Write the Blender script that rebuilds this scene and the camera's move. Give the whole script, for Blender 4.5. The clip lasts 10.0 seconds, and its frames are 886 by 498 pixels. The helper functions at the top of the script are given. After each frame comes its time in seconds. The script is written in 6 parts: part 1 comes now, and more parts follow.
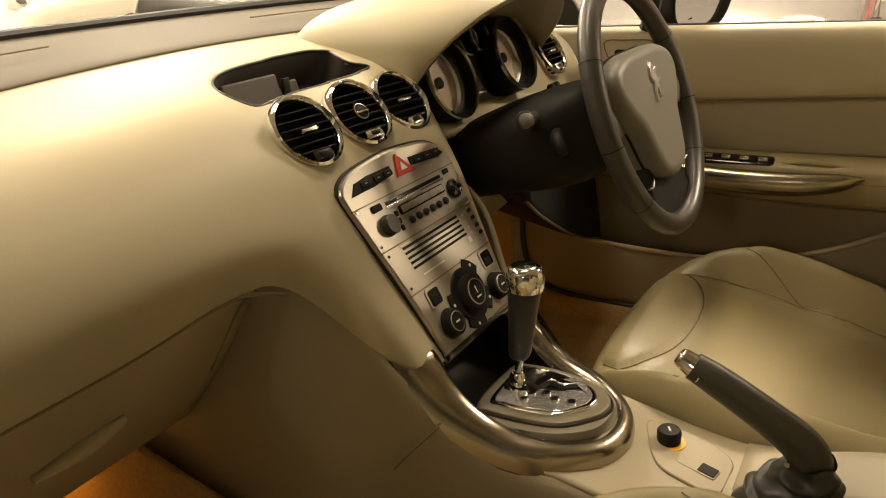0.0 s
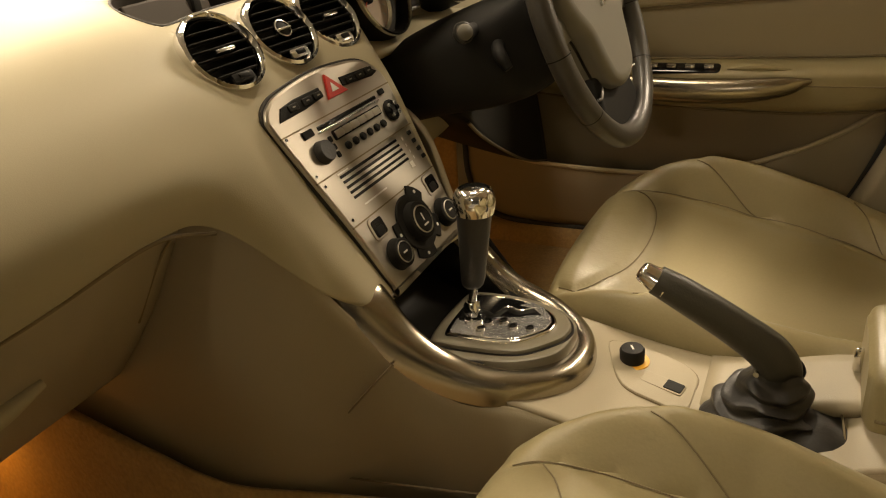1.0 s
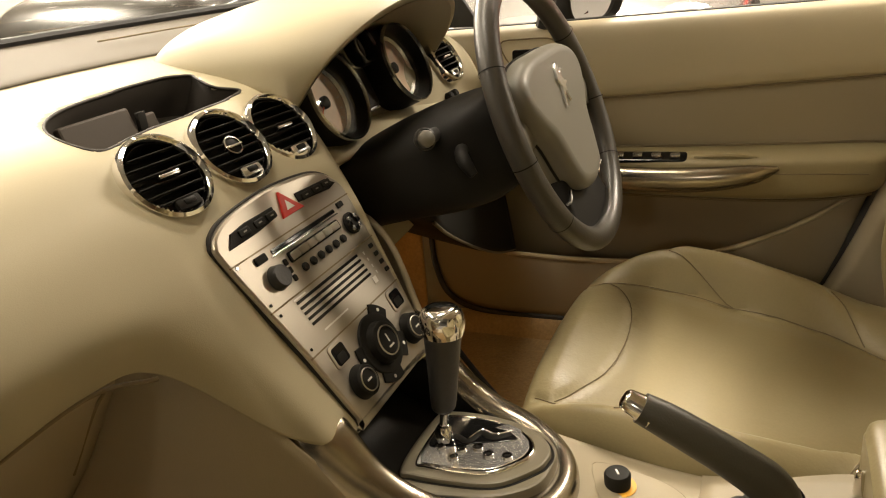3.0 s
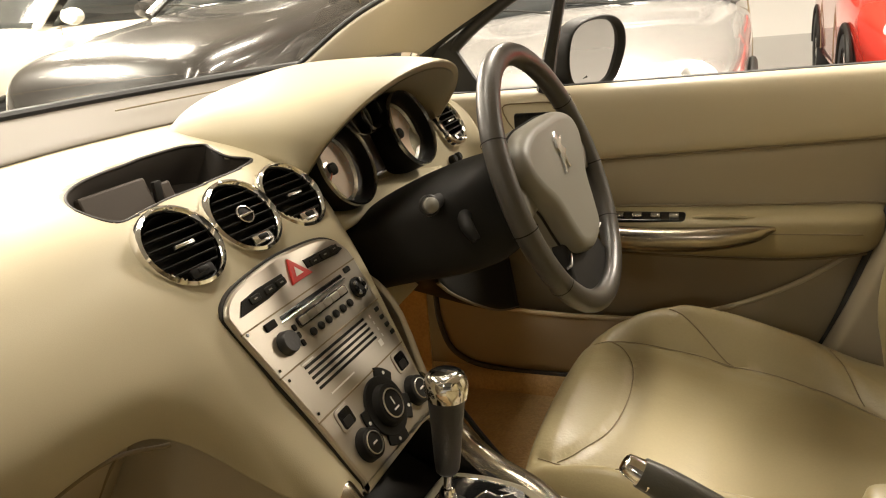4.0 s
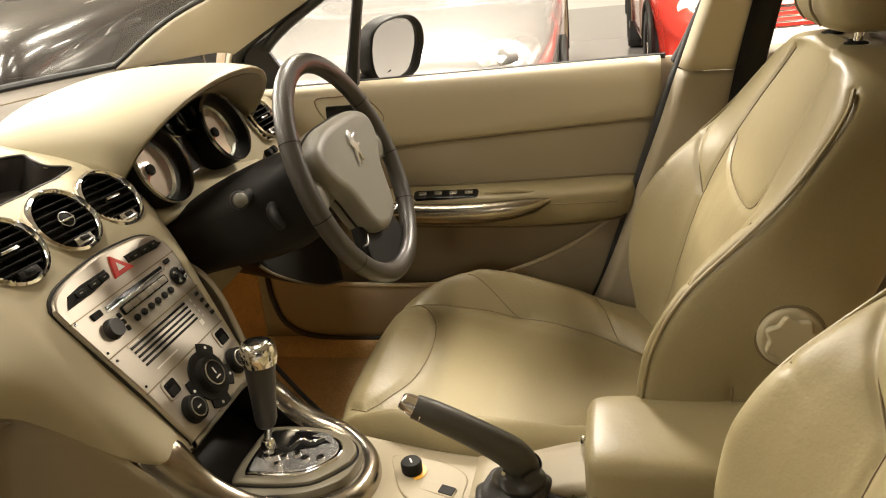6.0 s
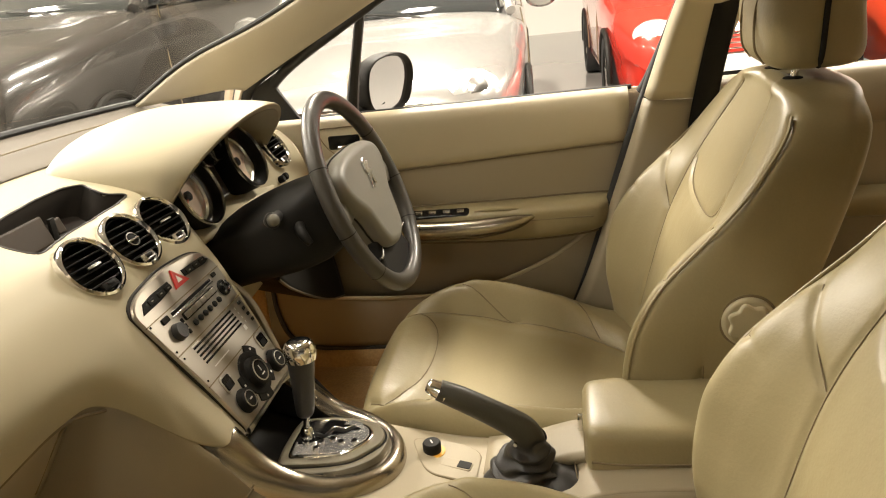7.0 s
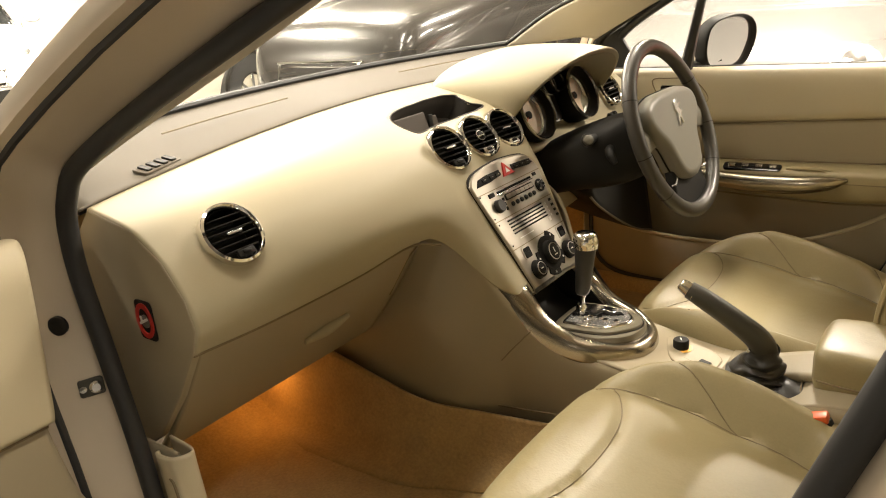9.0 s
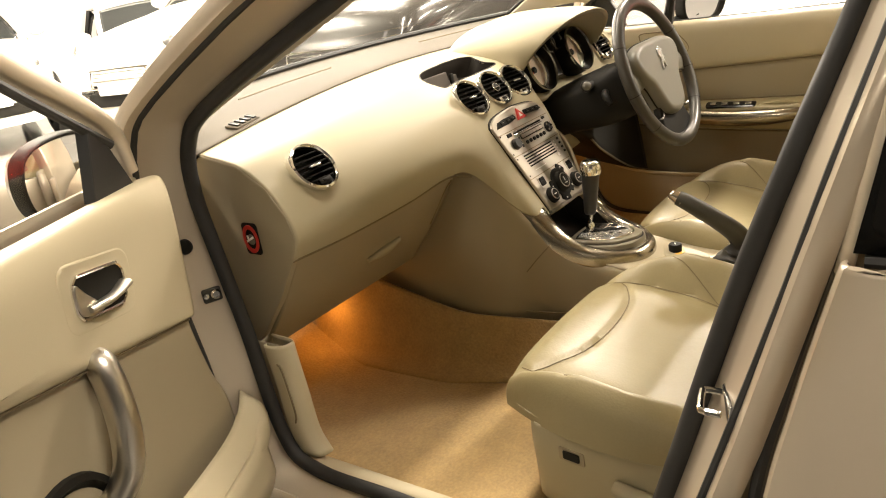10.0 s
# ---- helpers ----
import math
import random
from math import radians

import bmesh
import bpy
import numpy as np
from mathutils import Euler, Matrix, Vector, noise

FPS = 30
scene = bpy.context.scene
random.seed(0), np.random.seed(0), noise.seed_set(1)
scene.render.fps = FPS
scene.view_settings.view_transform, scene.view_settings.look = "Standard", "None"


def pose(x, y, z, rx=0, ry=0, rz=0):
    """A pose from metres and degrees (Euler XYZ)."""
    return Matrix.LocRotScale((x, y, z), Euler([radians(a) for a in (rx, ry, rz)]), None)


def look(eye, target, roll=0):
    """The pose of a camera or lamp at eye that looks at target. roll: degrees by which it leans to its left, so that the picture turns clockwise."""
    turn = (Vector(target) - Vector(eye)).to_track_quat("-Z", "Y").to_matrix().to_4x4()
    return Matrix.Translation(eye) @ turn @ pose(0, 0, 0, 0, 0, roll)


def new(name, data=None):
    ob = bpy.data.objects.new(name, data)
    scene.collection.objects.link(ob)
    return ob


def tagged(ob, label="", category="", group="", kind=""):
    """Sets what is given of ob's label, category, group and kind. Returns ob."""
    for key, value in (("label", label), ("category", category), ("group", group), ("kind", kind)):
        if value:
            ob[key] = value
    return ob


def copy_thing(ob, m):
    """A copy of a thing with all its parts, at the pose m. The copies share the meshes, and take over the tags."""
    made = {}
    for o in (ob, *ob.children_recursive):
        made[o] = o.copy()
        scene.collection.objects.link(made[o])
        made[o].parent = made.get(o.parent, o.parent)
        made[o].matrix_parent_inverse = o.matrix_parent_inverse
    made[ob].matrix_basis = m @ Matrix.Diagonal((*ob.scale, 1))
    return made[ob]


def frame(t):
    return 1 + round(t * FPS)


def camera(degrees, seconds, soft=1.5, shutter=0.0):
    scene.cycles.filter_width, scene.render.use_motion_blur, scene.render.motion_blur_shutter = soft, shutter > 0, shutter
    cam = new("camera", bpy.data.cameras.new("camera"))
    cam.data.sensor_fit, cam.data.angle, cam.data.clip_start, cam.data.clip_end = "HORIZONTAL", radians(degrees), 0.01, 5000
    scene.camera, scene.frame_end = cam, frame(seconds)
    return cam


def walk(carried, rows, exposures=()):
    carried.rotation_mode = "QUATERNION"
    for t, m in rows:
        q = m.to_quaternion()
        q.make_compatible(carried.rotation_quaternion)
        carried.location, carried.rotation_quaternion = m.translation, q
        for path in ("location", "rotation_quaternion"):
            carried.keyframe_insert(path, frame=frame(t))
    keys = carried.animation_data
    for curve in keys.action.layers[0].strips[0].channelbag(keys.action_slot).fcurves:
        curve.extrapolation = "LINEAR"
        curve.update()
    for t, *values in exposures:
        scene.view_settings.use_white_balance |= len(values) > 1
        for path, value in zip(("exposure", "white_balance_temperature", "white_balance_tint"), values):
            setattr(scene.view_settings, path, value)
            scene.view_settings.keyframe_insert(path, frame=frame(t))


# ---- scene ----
cam = camera(60.0, 10.0, soft=1.1)
PATH = [
    (0, (-0.777, -0.614, 1.126), (0.801, 0.378, 0.4), -3.7),
    (0.5, (-0.762, -0.607, 1.1), (0.788, 0.335, 0.258), -6.4),
    (1, (-0.73, -0.584, 1.087), (0.853, 0.261, 0.204), -5.9),
    (1.5, (-0.7, -0.568, 1.082), (0.91, 0.247, 0.22), -4.9),
    (2, (-0.668, -0.556, 1.084), (0.992, 0.203, 0.266), -4.7),
    (2.5, (-0.658, -0.554, 1.105), (1.03, 0.215, 0.359), -5.9),
    (2.7, (-0.656, -0.559, 1.112), (1.026, 0.221, 0.362), -6.4),
    (3.8, (-0.667, -0.556, 1.141), (1.044, 0.255, 0.495), -6.7),
    (4, (-0.673, -0.569, 1.148), (1.051, 0.233, 0.528), -6.5),
    (4.5, (-0.691, -0.607, 1.156), (1.034, 0.15, 0.484), -8.3),
    (5, (-0.723, -0.629, 1.169), (0.999, 0.097, 0.457), -7.7),
    (5.5, (-0.77, -0.666, 1.194), (0.972, -0.007, 0.464), -8.2),
    (6, (-0.802, -0.703, 1.212), (1.006, -0.253, 0.483), -6.4),
    (6.2, (-0.83, -0.701, 1.223), (0.988, -0.273, 0.507), -7.4),
    (7.3, (-1.037, -0.658, 1.266), (0.811, -0.33, 0.576), -6.4),
    (7.5, (-1.065, -0.669, 1.266), (0.772, -0.335, 0.551), -6.7),
    (8, (-1.093, -0.69, 1.26), (0.704, -0.189, 0.539), -5.8),
    (8.5, (-1.139, -0.757, 1.259), (0.543, 0.104, 0.604), -5.3),
    (8.8, (-1.215, -0.825, 1.243), (0.338, 0.251, 0.586), -3.8),
    (9, (-1.253, -0.882, 1.243), (0.228, 0.287, 0.58), -5.6),
    (9.5, (-1.407, -0.932, 1.227), (0.076, 0.241, 0.574), -7.3),
    (10, (-1.551, -1.016, 1.235), (-0.086, 0.157, 0.544), -9.7),
]
walk(cam, [(t, look(eye, target, roll)) for t, eye, target, roll in PATH],
     [(0.0, -0.15, 7800, 14), (2.0, -0.08, 7500, 14), (2.7, 0.08, 7150, 14), (4.0, 0.31, 6550, 14), (7.5, 0.45, 6480, 13), (8.5, 0.46, 6650, 13), (10.0, 0.74, 6700, 14)])

# ---- light and surroundings ----
world = bpy.data.worlds.new("showroom_air")
scene.world = world
world.use_nodes = True
world.node_tree.nodes["Background"].inputs[0].default_value = (1.0, 0.93, 0.80, 1)
world.node_tree.nodes["Background"].inputs[1].default_value = 0.02


def area_lamp(name, place, target, sx, sy, power, colour):
    data = bpy.data.lights.new(name, "AREA")
    data.shape, data.size, data.size_y, data.energy, data.color = "RECTANGLE", sx, sy, power, colour
    ob = new(name, data)
    ob.matrix_world = look(place, target)
    return ob


WARM = (1.0, 0.92, 0.76)
# x, y and power of each strip lamp under the ceiling
LAMPS = ((-0.75, -2.4, 78), (-1.7, 2.1, 47), (0.35, 0.30, 49), (0.3, 2.4, 54), (-9.5, -0.8, 85), (3.6, -2.6, 350), (4.2, 0.6, 350), (3.8, 4.6, 560), (1.2, 6.2, 560), (5.6, 7.4, 560), (7.5, -6.5, 330))
for lx, ly, power in LAMPS:
    area_lamp("ceiling_lamp_light", (lx, ly, 3.88), (lx, ly, 0), 1.6, 0.35, power, WARM)


def foot_lamp(place, power):
    data = bpy.data.lights.new("footwell_lamp_light", "POINT")
    data.energy, data.color, data.shadow_soft_size = power, (1.0, 0.42, 0.08), 0.02
    ob = new("footwell_lamp_light", data)
    ob.location = place


foot_lamp((-0.33, 0.40, 0.44), 0.22)
foot_lamp((0.27, 0.22, 0.58), 0.30)


# ---- materials ----
def material(name, base, rough=0.5, metal=0.0, grain=400.0, bump=0.0, vary=0.06, stain=6.0, coat=0.0, spec=0.5, sheen=0.0, wrinkle=0.0):
    m = bpy.data.materials.new(name)
    m.use_nodes = True
    nt = m.node_tree
    b = nt.nodes["Principled BSDF"]
    b.inputs["Roughness"].default_value, b.inputs["Metallic"].default_value = rough, metal
    b.inputs["Coat Weight"].default_value, b.inputs["Specular IOR Level"].default_value = coat, spec
    b.inputs["Coat Roughness"].default_value = 0.05
    b.inputs["Sheen Weight"].default_value = sheen
    tc = nt.nodes.new("ShaderNodeTexCoord")
    n1, n2 = nt.nodes.new("ShaderNodeTexNoise"), nt.nodes.new("ShaderNodeTexNoise")
    n1.inputs["Scale"].default_value, n2.inputs["Scale"].default_value = stain, grain
    n1.inputs["Detail"].default_value, n2.inputs["Detail"].default_value = 4.0, 2.0
    for n in (n1, n2):
        nt.links.new(tc.outputs["Object"], n.inputs["Vector"])
    mix = nt.nodes.new("ShaderNodeMixRGB")
    mix.blend_type = "MIX"
    mix.inputs[1].default_value = (*[c * (1 - vary) for c in base], 1)
    mix.inputs[2].default_value = (*[min(1, c * (1 + vary)) for c in base], 1)
    add = nt.nodes.new("ShaderNodeMath")
    add.operation = "MULTIPLY_ADD"
    add.inputs[1].default_value, add.inputs[2].default_value = 0.35, 0.32
    nt.links.new(n2.outputs["Fac"], add.inputs[0])
    avg = nt.nodes.new("ShaderNodeMath")
    avg.operation = "MULTIPLY_ADD"
    avg.inputs[1].default_value = 0.7
    avg.inputs[2].default_value = 0.0
    nt.links.new(n1.outputs["Fac"], avg.inputs[0])
    s = nt.nodes.new("ShaderNodeMath")
    s.operation = "ADD"
    nt.links.new(avg.outputs[0], s.inputs[0])
    nt.links.new(n2.outputs["Fac"], s.inputs[1])
    half = nt.nodes.new("ShaderNodeMath")
    half.operation = "MULTIPLY"
    half.inputs[1].default_value = 0.58
    nt.links.new(s.outputs[0], half.inputs[0])
    nt.links.new(half.outputs[0], mix.inputs[0])
    nt.links.new(mix.outputs[0], b.inputs["Base Color"])
    rr = nt.nodes.new("ShaderNodeMapRange")
    rr.inputs["To Min"].default_value, rr.inputs["To Max"].default_value = max(0.02, rough * 0.88), min(1, rough * 1.12)
    nt.links.new(n1.outputs["Fac"], rr.inputs["Value"])
    nt.links.new(rr.outputs[0], b.inputs["Roughness"])
    if bump:
        bp = nt.nodes.new("ShaderNodeBump")
        bp.inputs["Strength"].default_value, bp.inputs["Distance"].default_value = bump, 0.0015
        nt.links.new(n2.outputs["Fac"], bp.inputs["Height"])
        if wrinkle:
            n3, b3 = nt.nodes.new("ShaderNodeTexNoise"), nt.nodes.new("ShaderNodeBump")
            n3.inputs["Scale"].default_value, n3.inputs["Detail"].default_value, n3.inputs["Distortion"].default_value = 14.0, 3.0, 0.6
            b3.inputs["Strength"].default_value, b3.inputs["Distance"].default_value = wrinkle, 0.012
            nt.links.new(tc.outputs["Object"], n3.inputs["Vector"])
            nt.links.new(n3.outputs["Fac"], b3.inputs["Height"])
            nt.links.new(b3.outputs[0], bp.inputs["Normal"])
        nt.links.new(bp.outputs[0], b.inputs["Normal"])
    return m


def glow(name, colour, strength):
    m = bpy.data.materials.new(name)
    m.use_nodes = True
    b = m.node_tree.nodes["Principled BSDF"]
    b.inputs["Emission Color"].default_value, b.inputs["Emission Strength"].default_value = (*colour, 1), strength
    return m


def clear_glass(name, tint=(1, 1, 1), gloss=0.06):
    m = bpy.data.materials.new(name)
    m.use_nodes = True
    nt = m.node_tree
    out = nt.nodes["Material Output"]
    t, g, x = nt.nodes.new("ShaderNodeBsdfTransparent"), nt.nodes.new("ShaderNodeBsdfGlossy"), nt.nodes.new("ShaderNodeMixShader")
    t.inputs[0].default_value = (*tint, 1)
    g.inputs["Roughness"].default_value = 0.02
    x.inputs[0].default_value = gloss
    nt.links.new(t.outputs[0], x.inputs[1])
    nt.links.new(g.outputs[0], x.inputs[2])
    nt.links.new(x.outputs[0], out.inputs["Surface"])
    return m


# dash beige, lowered in colour for the shade on the dashboard face
M_DASH = material("beige_soft_plastic", (0.40, 0.352, 0.235), 0.52, grain=900, bump=0.10, vary=0.06, spec=0.35)
# same beige as M_DASH, lightened where doors and pillars catch more light
M_CARD = material("beige_trim_lifted", (0.53, 0.465, 0.32), 0.5, grain=900, bump=0.10, vary=0.05)
M_TRIM = material("sand_hard_plastic", (0.33, 0.28, 0.19), 0.55, grain=700, bump=0.12, vary=0.05)
M_TOP = material("greige_top_pad", (0.110, 0.096, 0.075), 0.75, grain=800, bump=0.14, vary=0.05, spec=0.25)
M_LEATHER = material("beige_leather", (0.30, 0.25, 0.135), 0.40, grain=260, bump=0.16, vary=0.09, stain=9, wrinkle=0.13)
M_OLIVE = material("olive_grey_plastic", (0.17, 0.15, 0.105), 0.45, grain=700, bump=0.1, vary=0.06)
M_SEAM = material("seam_shadow_thread", (0.20, 0.155, 0.09), 0.8, vary=0.1)
M_CARPET = material("sand_carpet", (0.47, 0.325, 0.145), 0.95, grain=160, bump=1.0, vary=0.45, stain=24, sheen=0.3)
M_CHROME = material("chrome", (0.85, 0.84, 0.82), 0.08, 1.0, vary=0.01)
M_NICKEL = material("brushed_nickel_trim", (0.39, 0.345, 0.27), 0.24, 1.0, grain=300, vary=0.04)
M_SATIN = material("satin_metal", (0.62, 0.585, 0.52), 0.30, 1.0, grain=300, vary=0.04)
M_FASCIA = material("titanium_fascia_paint", (0.45, 0.41, 0.345), 0.36, 0.85, grain=900, vary=0.04)
M_BLACK = material("black_grained_plastic", (0.014, 0.013, 0.011), 0.55, grain=600, bump=0.15, vary=0.15, spec=0.14)
M_TINT = material("tinted_dark_glass", (0.004, 0.004, 0.004), 0.25, spec=0.08)
M_LINING = material("brown_black_lining", (0.022, 0.018, 0.014), 0.6, grain=600, bump=0.1, vary=0.1, spec=0.3)
M_GLOSSBLK = material("gloss_black", (0.008, 0.008, 0.008), 0.12, vary=0.1)
M_DARKLEA = material("dark_grey_leather", (0.028, 0.026, 0.023), 0.40, grain=300, bump=0.2, vary=0.12)
M_HEAD = material("pale_headliner_cloth", (0.58, 0.53, 0.43), 0.9, grain=500, bump=0.3, vary=0.05)
M_BRIGHT = material("bright_metal_plate", (0.82, 0.81, 0.79), 0.16, 0.8, vary=0.03)
M_RIM = material("taupe_rim_leather", (0.048, 0.043, 0.035), 0.36, grain=300, bump=0.2, vary=0.12)
M_BRAKE = material("olive_grey_grip", (0.044, 0.041, 0.031), 0.45, grain=500, bump=0.15, vary=0.12)
M_RUBBER = material("black_rubber_seal", (0.022, 0.022, 0.022), 0.55, vary=0.15)
M_PAD = material("grey_airbag_pad", (0.17, 0.16, 0.132), 0.42, grain=700, bump=0.12, vary=0.06)
M_PAINT = material("champagne_paint", (0.58, 0.50, 0.39), 0.32, 0.4, grain=1500, vary=0.04, coat=0.5)
M_RED = material("red_plastic", (0.50, 0.03, 0.02), 0.4)
M_ORANGE = material("orange_red_plastic", (0.80, 0.13, 0.03), 0.4)
M_AMBER = material("amber_plastic", (0.75, 0.38, 0.03), 0.4)
M_WHITE = material("white_print", (0.75, 0.73, 0.68), 0.6)
M_SCREEN = material("dark_display_glass", (0.042, 0.033, 0.025), 0.4, vary=0.1, spec=0.15)
M_DIAL = material("copper_dial_face", (0.80, 0.60, 0.45), 0.30, 0.1, vary=0.06)
M_GLASS = clear_glass("window_glass", (0.95, 0.96, 0.94), 0.07)
M_MIRROR = material("mirror_silver", (0.9, 0.9, 0.9), 0.02, 1.0, vary=0.0)
M_FLOOR = material("showroom_floor_tile", (0.30, 0.29, 0.27), 0.15, vary=0.04, stain=1.5)
# dark finish for the unseen west and south walls, cuts bounce into the cabin
M_UNSEEN_WALL = material("unseen_dark_wall", (0.10, 0.095, 0.085), 0.7, vary=0.05, stain=2)
M_CEIL = material("showroom_grey_ceiling", (0.30, 0.285, 0.25), 0.8, vary=0.05, stain=2)
M_WALL = material("showroom_white_wall", (0.82, 0.80, 0.75), 0.7, vary=0.03, stain=2)
M_LAMP = glow("lamp_diffuser", (1.0, 0.92, 0.78), 6)
M_TYRE = material("tyre_rubber", (0.025, 0.025, 0.025), 0.75, bump=0.2)
M_ALLOY = material("alloy_rim", (0.62, 0.62, 0.60), 0.25, 1.0)


def paint(name, colour, metal=0.3):
    return material(name, colour, 0.25, metal, grain=1500, vary=0.05, coat=0.9)


# ---- mesh helpers ----
def part(name, geo, mat, parent=None, label="", smooth=True, thick=0.0, off=0.0):
    me = bpy.data.meshes.new(name)
    if isinstance(geo, tuple):
        me.from_pydata([tuple(v) for v in geo[0]], [], geo[1])
    else:
        geo.to_mesh(me)
        geo.free()
    me.materials.append(mat)
    if smooth:
        me.polygons.foreach_set("use_smooth", [True] * len(me.polygons))
        me.set_sharp_from_angle(angle=radians(38))
    ob = new(name, me)
    if parent is not None:
        ob.parent = parent
    if label:
        ob["label"] = label
    if thick:
        mod = ob.modifiers.new("thickness", "SOLIDIFY")
        mod.thickness, mod.offset = thick, off
    return ob


def thing(name, label, category, group="", kind="", m=None):
    ob = new(name)
    ob.empty_display_size = 0.05
    if m is not None:
        ob.matrix_basis = m
    return tagged(ob, label, category, group, kind)


def catmull(P, k, closed=False):
    """Catmull-Rom refinement of an array of points along its first axis, k steps a span."""
    P = np.asarray(P, float)
    n = len(P)
    if closed:
        Q = np.concatenate([P[-1:], P, P[:2]])
        spans = n
    else:
        Q = np.concatenate([2 * P[:1] - P[1:2], P, 2 * P[-1:] - P[-2:-1]])
        spans = n - 1
    out = []
    for i in range(spans):
        a, b, c, d = Q[i], Q[i + 1], Q[i + 2], Q[i + 3]
        for j in range(k):
            t = j / k
            out.append(0.5 * (2 * b + (c - a) * t + (2 * a - 5 * b + 4 * c - d) * t * t + (3 * b - a - 3 * c + d) * t ** 3))
    if not closed:
        out.append(P[-1])
    return np.array(out)


def net(ctrl, ku=6, kv=6, cu=False, cv=False):
    """A smooth surface through a small net of control points [u][v][xyz]."""
    A = catmull(np.asarray(ctrl, float), ku, cu)
    B = catmull(A.transpose(1, 0, 2), kv, cv).transpose(1, 0, 2)
    return sheet(B, cu, cv)


def sheet(B, cu=False, cv=False, caps=False):
    nu, nv = B.shape[:2]
    faces = []
    for i in range(nu if cu else nu - 1):
        for j in range(nv if cv else nv - 1):
            i2, j2 = (i + 1) % nu, (j + 1) % nv
            faces.append((i * nv + j, i2 * nv + j, i2 * nv + j2, i * nv + j2))
    if caps:
        faces.append(tuple(range(nv))[::-1])
        faces.append(tuple((nu - 1) * nv + j for j in range(nv)))
    return [tuple(p) for p in B.reshape(-1, 3)], faces


def tube(pts, r, n=12, k=6, closed=False, flat=1.0, up=(0, 0, 1)):
    """A swept round or oval bar; r may be one radius or one a point."""
    P = np.asarray(pts, float)
    R = np.full((len(P), 1), r) if np.isscalar(r) else np.asarray(r, float).reshape(-1, 1)
    C = catmull(np.concatenate([P, R], 1), k, closed)
    P, R = C[:, :3], C[:, 3]
    T = (np.roll(P, -1, 0) - np.roll(P, 1, 0)) if closed else np.gradient(P, axis=0)
    T /= np.linalg.norm(T, axis=1)[:, None] + 1e-12
    rings = []
    side = np.cross(T[0], up)
    if np.linalg.norm(side) < 1e-3:
        side = np.cross(T[0], (0, 1, 0))
    side /= np.linalg.norm(side)
    for p, t, rr in zip(P, T, R):
        side = side - t * (side @ t)
        side /= np.linalg.norm(side)
        nrm = np.cross(side, t)
        rings.append([p + rr * (side * math.cos(a) + flat * nrm * math.sin(a)) for a in np.linspace(0, 2 * math.pi, n, endpoint=False)])
    return sheet(np.array(rings), closed, True, not closed)


def moved(geo, m):
    return [tuple(m @ Vector(v)) for v in geo[0]], geo[1]


def lathe(profile, n=32, m=None):
    """Turned round local z from (radius, height) pairs."""
    B = np.array([[(r * math.cos(a), r * math.sin(a), h) for a in np.linspace(0, 2 * math.pi, n, endpoint=False)] for r, h in profile])
    v, f = sheet(B, False, True)
    last = (len(profile) - 1) * n
    if profile[0][0] < 0.0045:
        f.append(tuple(range(n))[::-1])
    if profile[-1][0] < 0.0045:
        f.append(tuple(last + j for j in range(n)))
    return moved((v, f), m) if m is not None else (v, f)


def box(sx, sy, sz, at=(0, 0, 0), bev=0.004, seg=2, m=None):
    bm = bmesh.new()
    bmesh.ops.create_cube(bm, size=1.0)
    for v in bm.verts:
        v.co = Vector((v.co.x * sx, v.co.y * sy, v.co.z * sz))
    if bev:
        bmesh.ops.bevel(bm, geom=bm.edges[:], offset=min(bev, 0.49 * min(sx, sy, sz)), segments=seg, profile=0.5, affect="EDGES")
    bm.transform((m if m is not None else Matrix()) @ Matrix.Translation(at))
    bm.verts.index_update()
    g = [tuple(v.co) for v in bm.verts], [tuple(v.index for v in f.verts) for f in bm.faces]
    bm.free()
    return g


def plate(outline, depth, m, bev=0.003, steps=2):
    """A flat piece with a rounded front edge: outline in local x, y; front at z = 0, back at -depth."""
    P = np.asarray(outline, float)
    c = P.mean(0)
    rows = []
    levels = [(-depth, 0.0), (-bev, 0.0)] + [(-bev + bev * math.sin(a), bev * (1 - math.cos(a))) for a in np.linspace(0, math.pi / 2, steps + 1)[1:]]
    prev, nxt = np.roll(P, 1, 0), np.roll(P, -1, 0)
    tang = nxt - prev
    tang /= np.linalg.norm(tang, axis=1)[:, None] + 1e-9
    nrm = np.stack([tang[:, 1], -tang[:, 0]], 1)
    if ((P - c) * nrm).sum() < 0:
        nrm = -nrm
    for z, inset in levels:
        Q = P - nrm * inset
        rows.append(np.concatenate([Q, np.full((len(Q), 1), z)], 1))
    return moved(sheet(np.array(rows), False, True, True), m)


def round_rect(w, h, r, n=5):
    out = []
    for cx, cy, a0 in ((w / 2 - r, h / 2 - r, 0), (-w / 2 + r, h / 2 - r, 90), (-w / 2 + r, -h / 2 + r, 180), (w / 2 - r, -h / 2 + r, 270)):
        for i in range(n + 1):
            a = radians(a0 + 90 * i / n)
            out.append((cx + r * math.cos(a), cy + r * math.sin(a)))
    return out


def circle(r, n=28, cx=0, cy=0, ry=None):
    return [(cx + r * math.cos(a), cy + (ry or r) * math.sin(a)) for a in np.linspace(0, 2 * math.pi, n, endpoint=False)]


def facing(place, normal, up=(0, 0, 1), turn=0):
    """A pose whose local z is normal and whose local y points up along the surface."""
    z = Vector(normal).normalized()
    x = Vector(up).cross(z).normalized()
    y = z.cross(x)
    return Matrix.Translation(place) @ Matrix((x, y, z)).transposed().to_4x4() @ pose(0, 0, 0, 0, 0, turn)


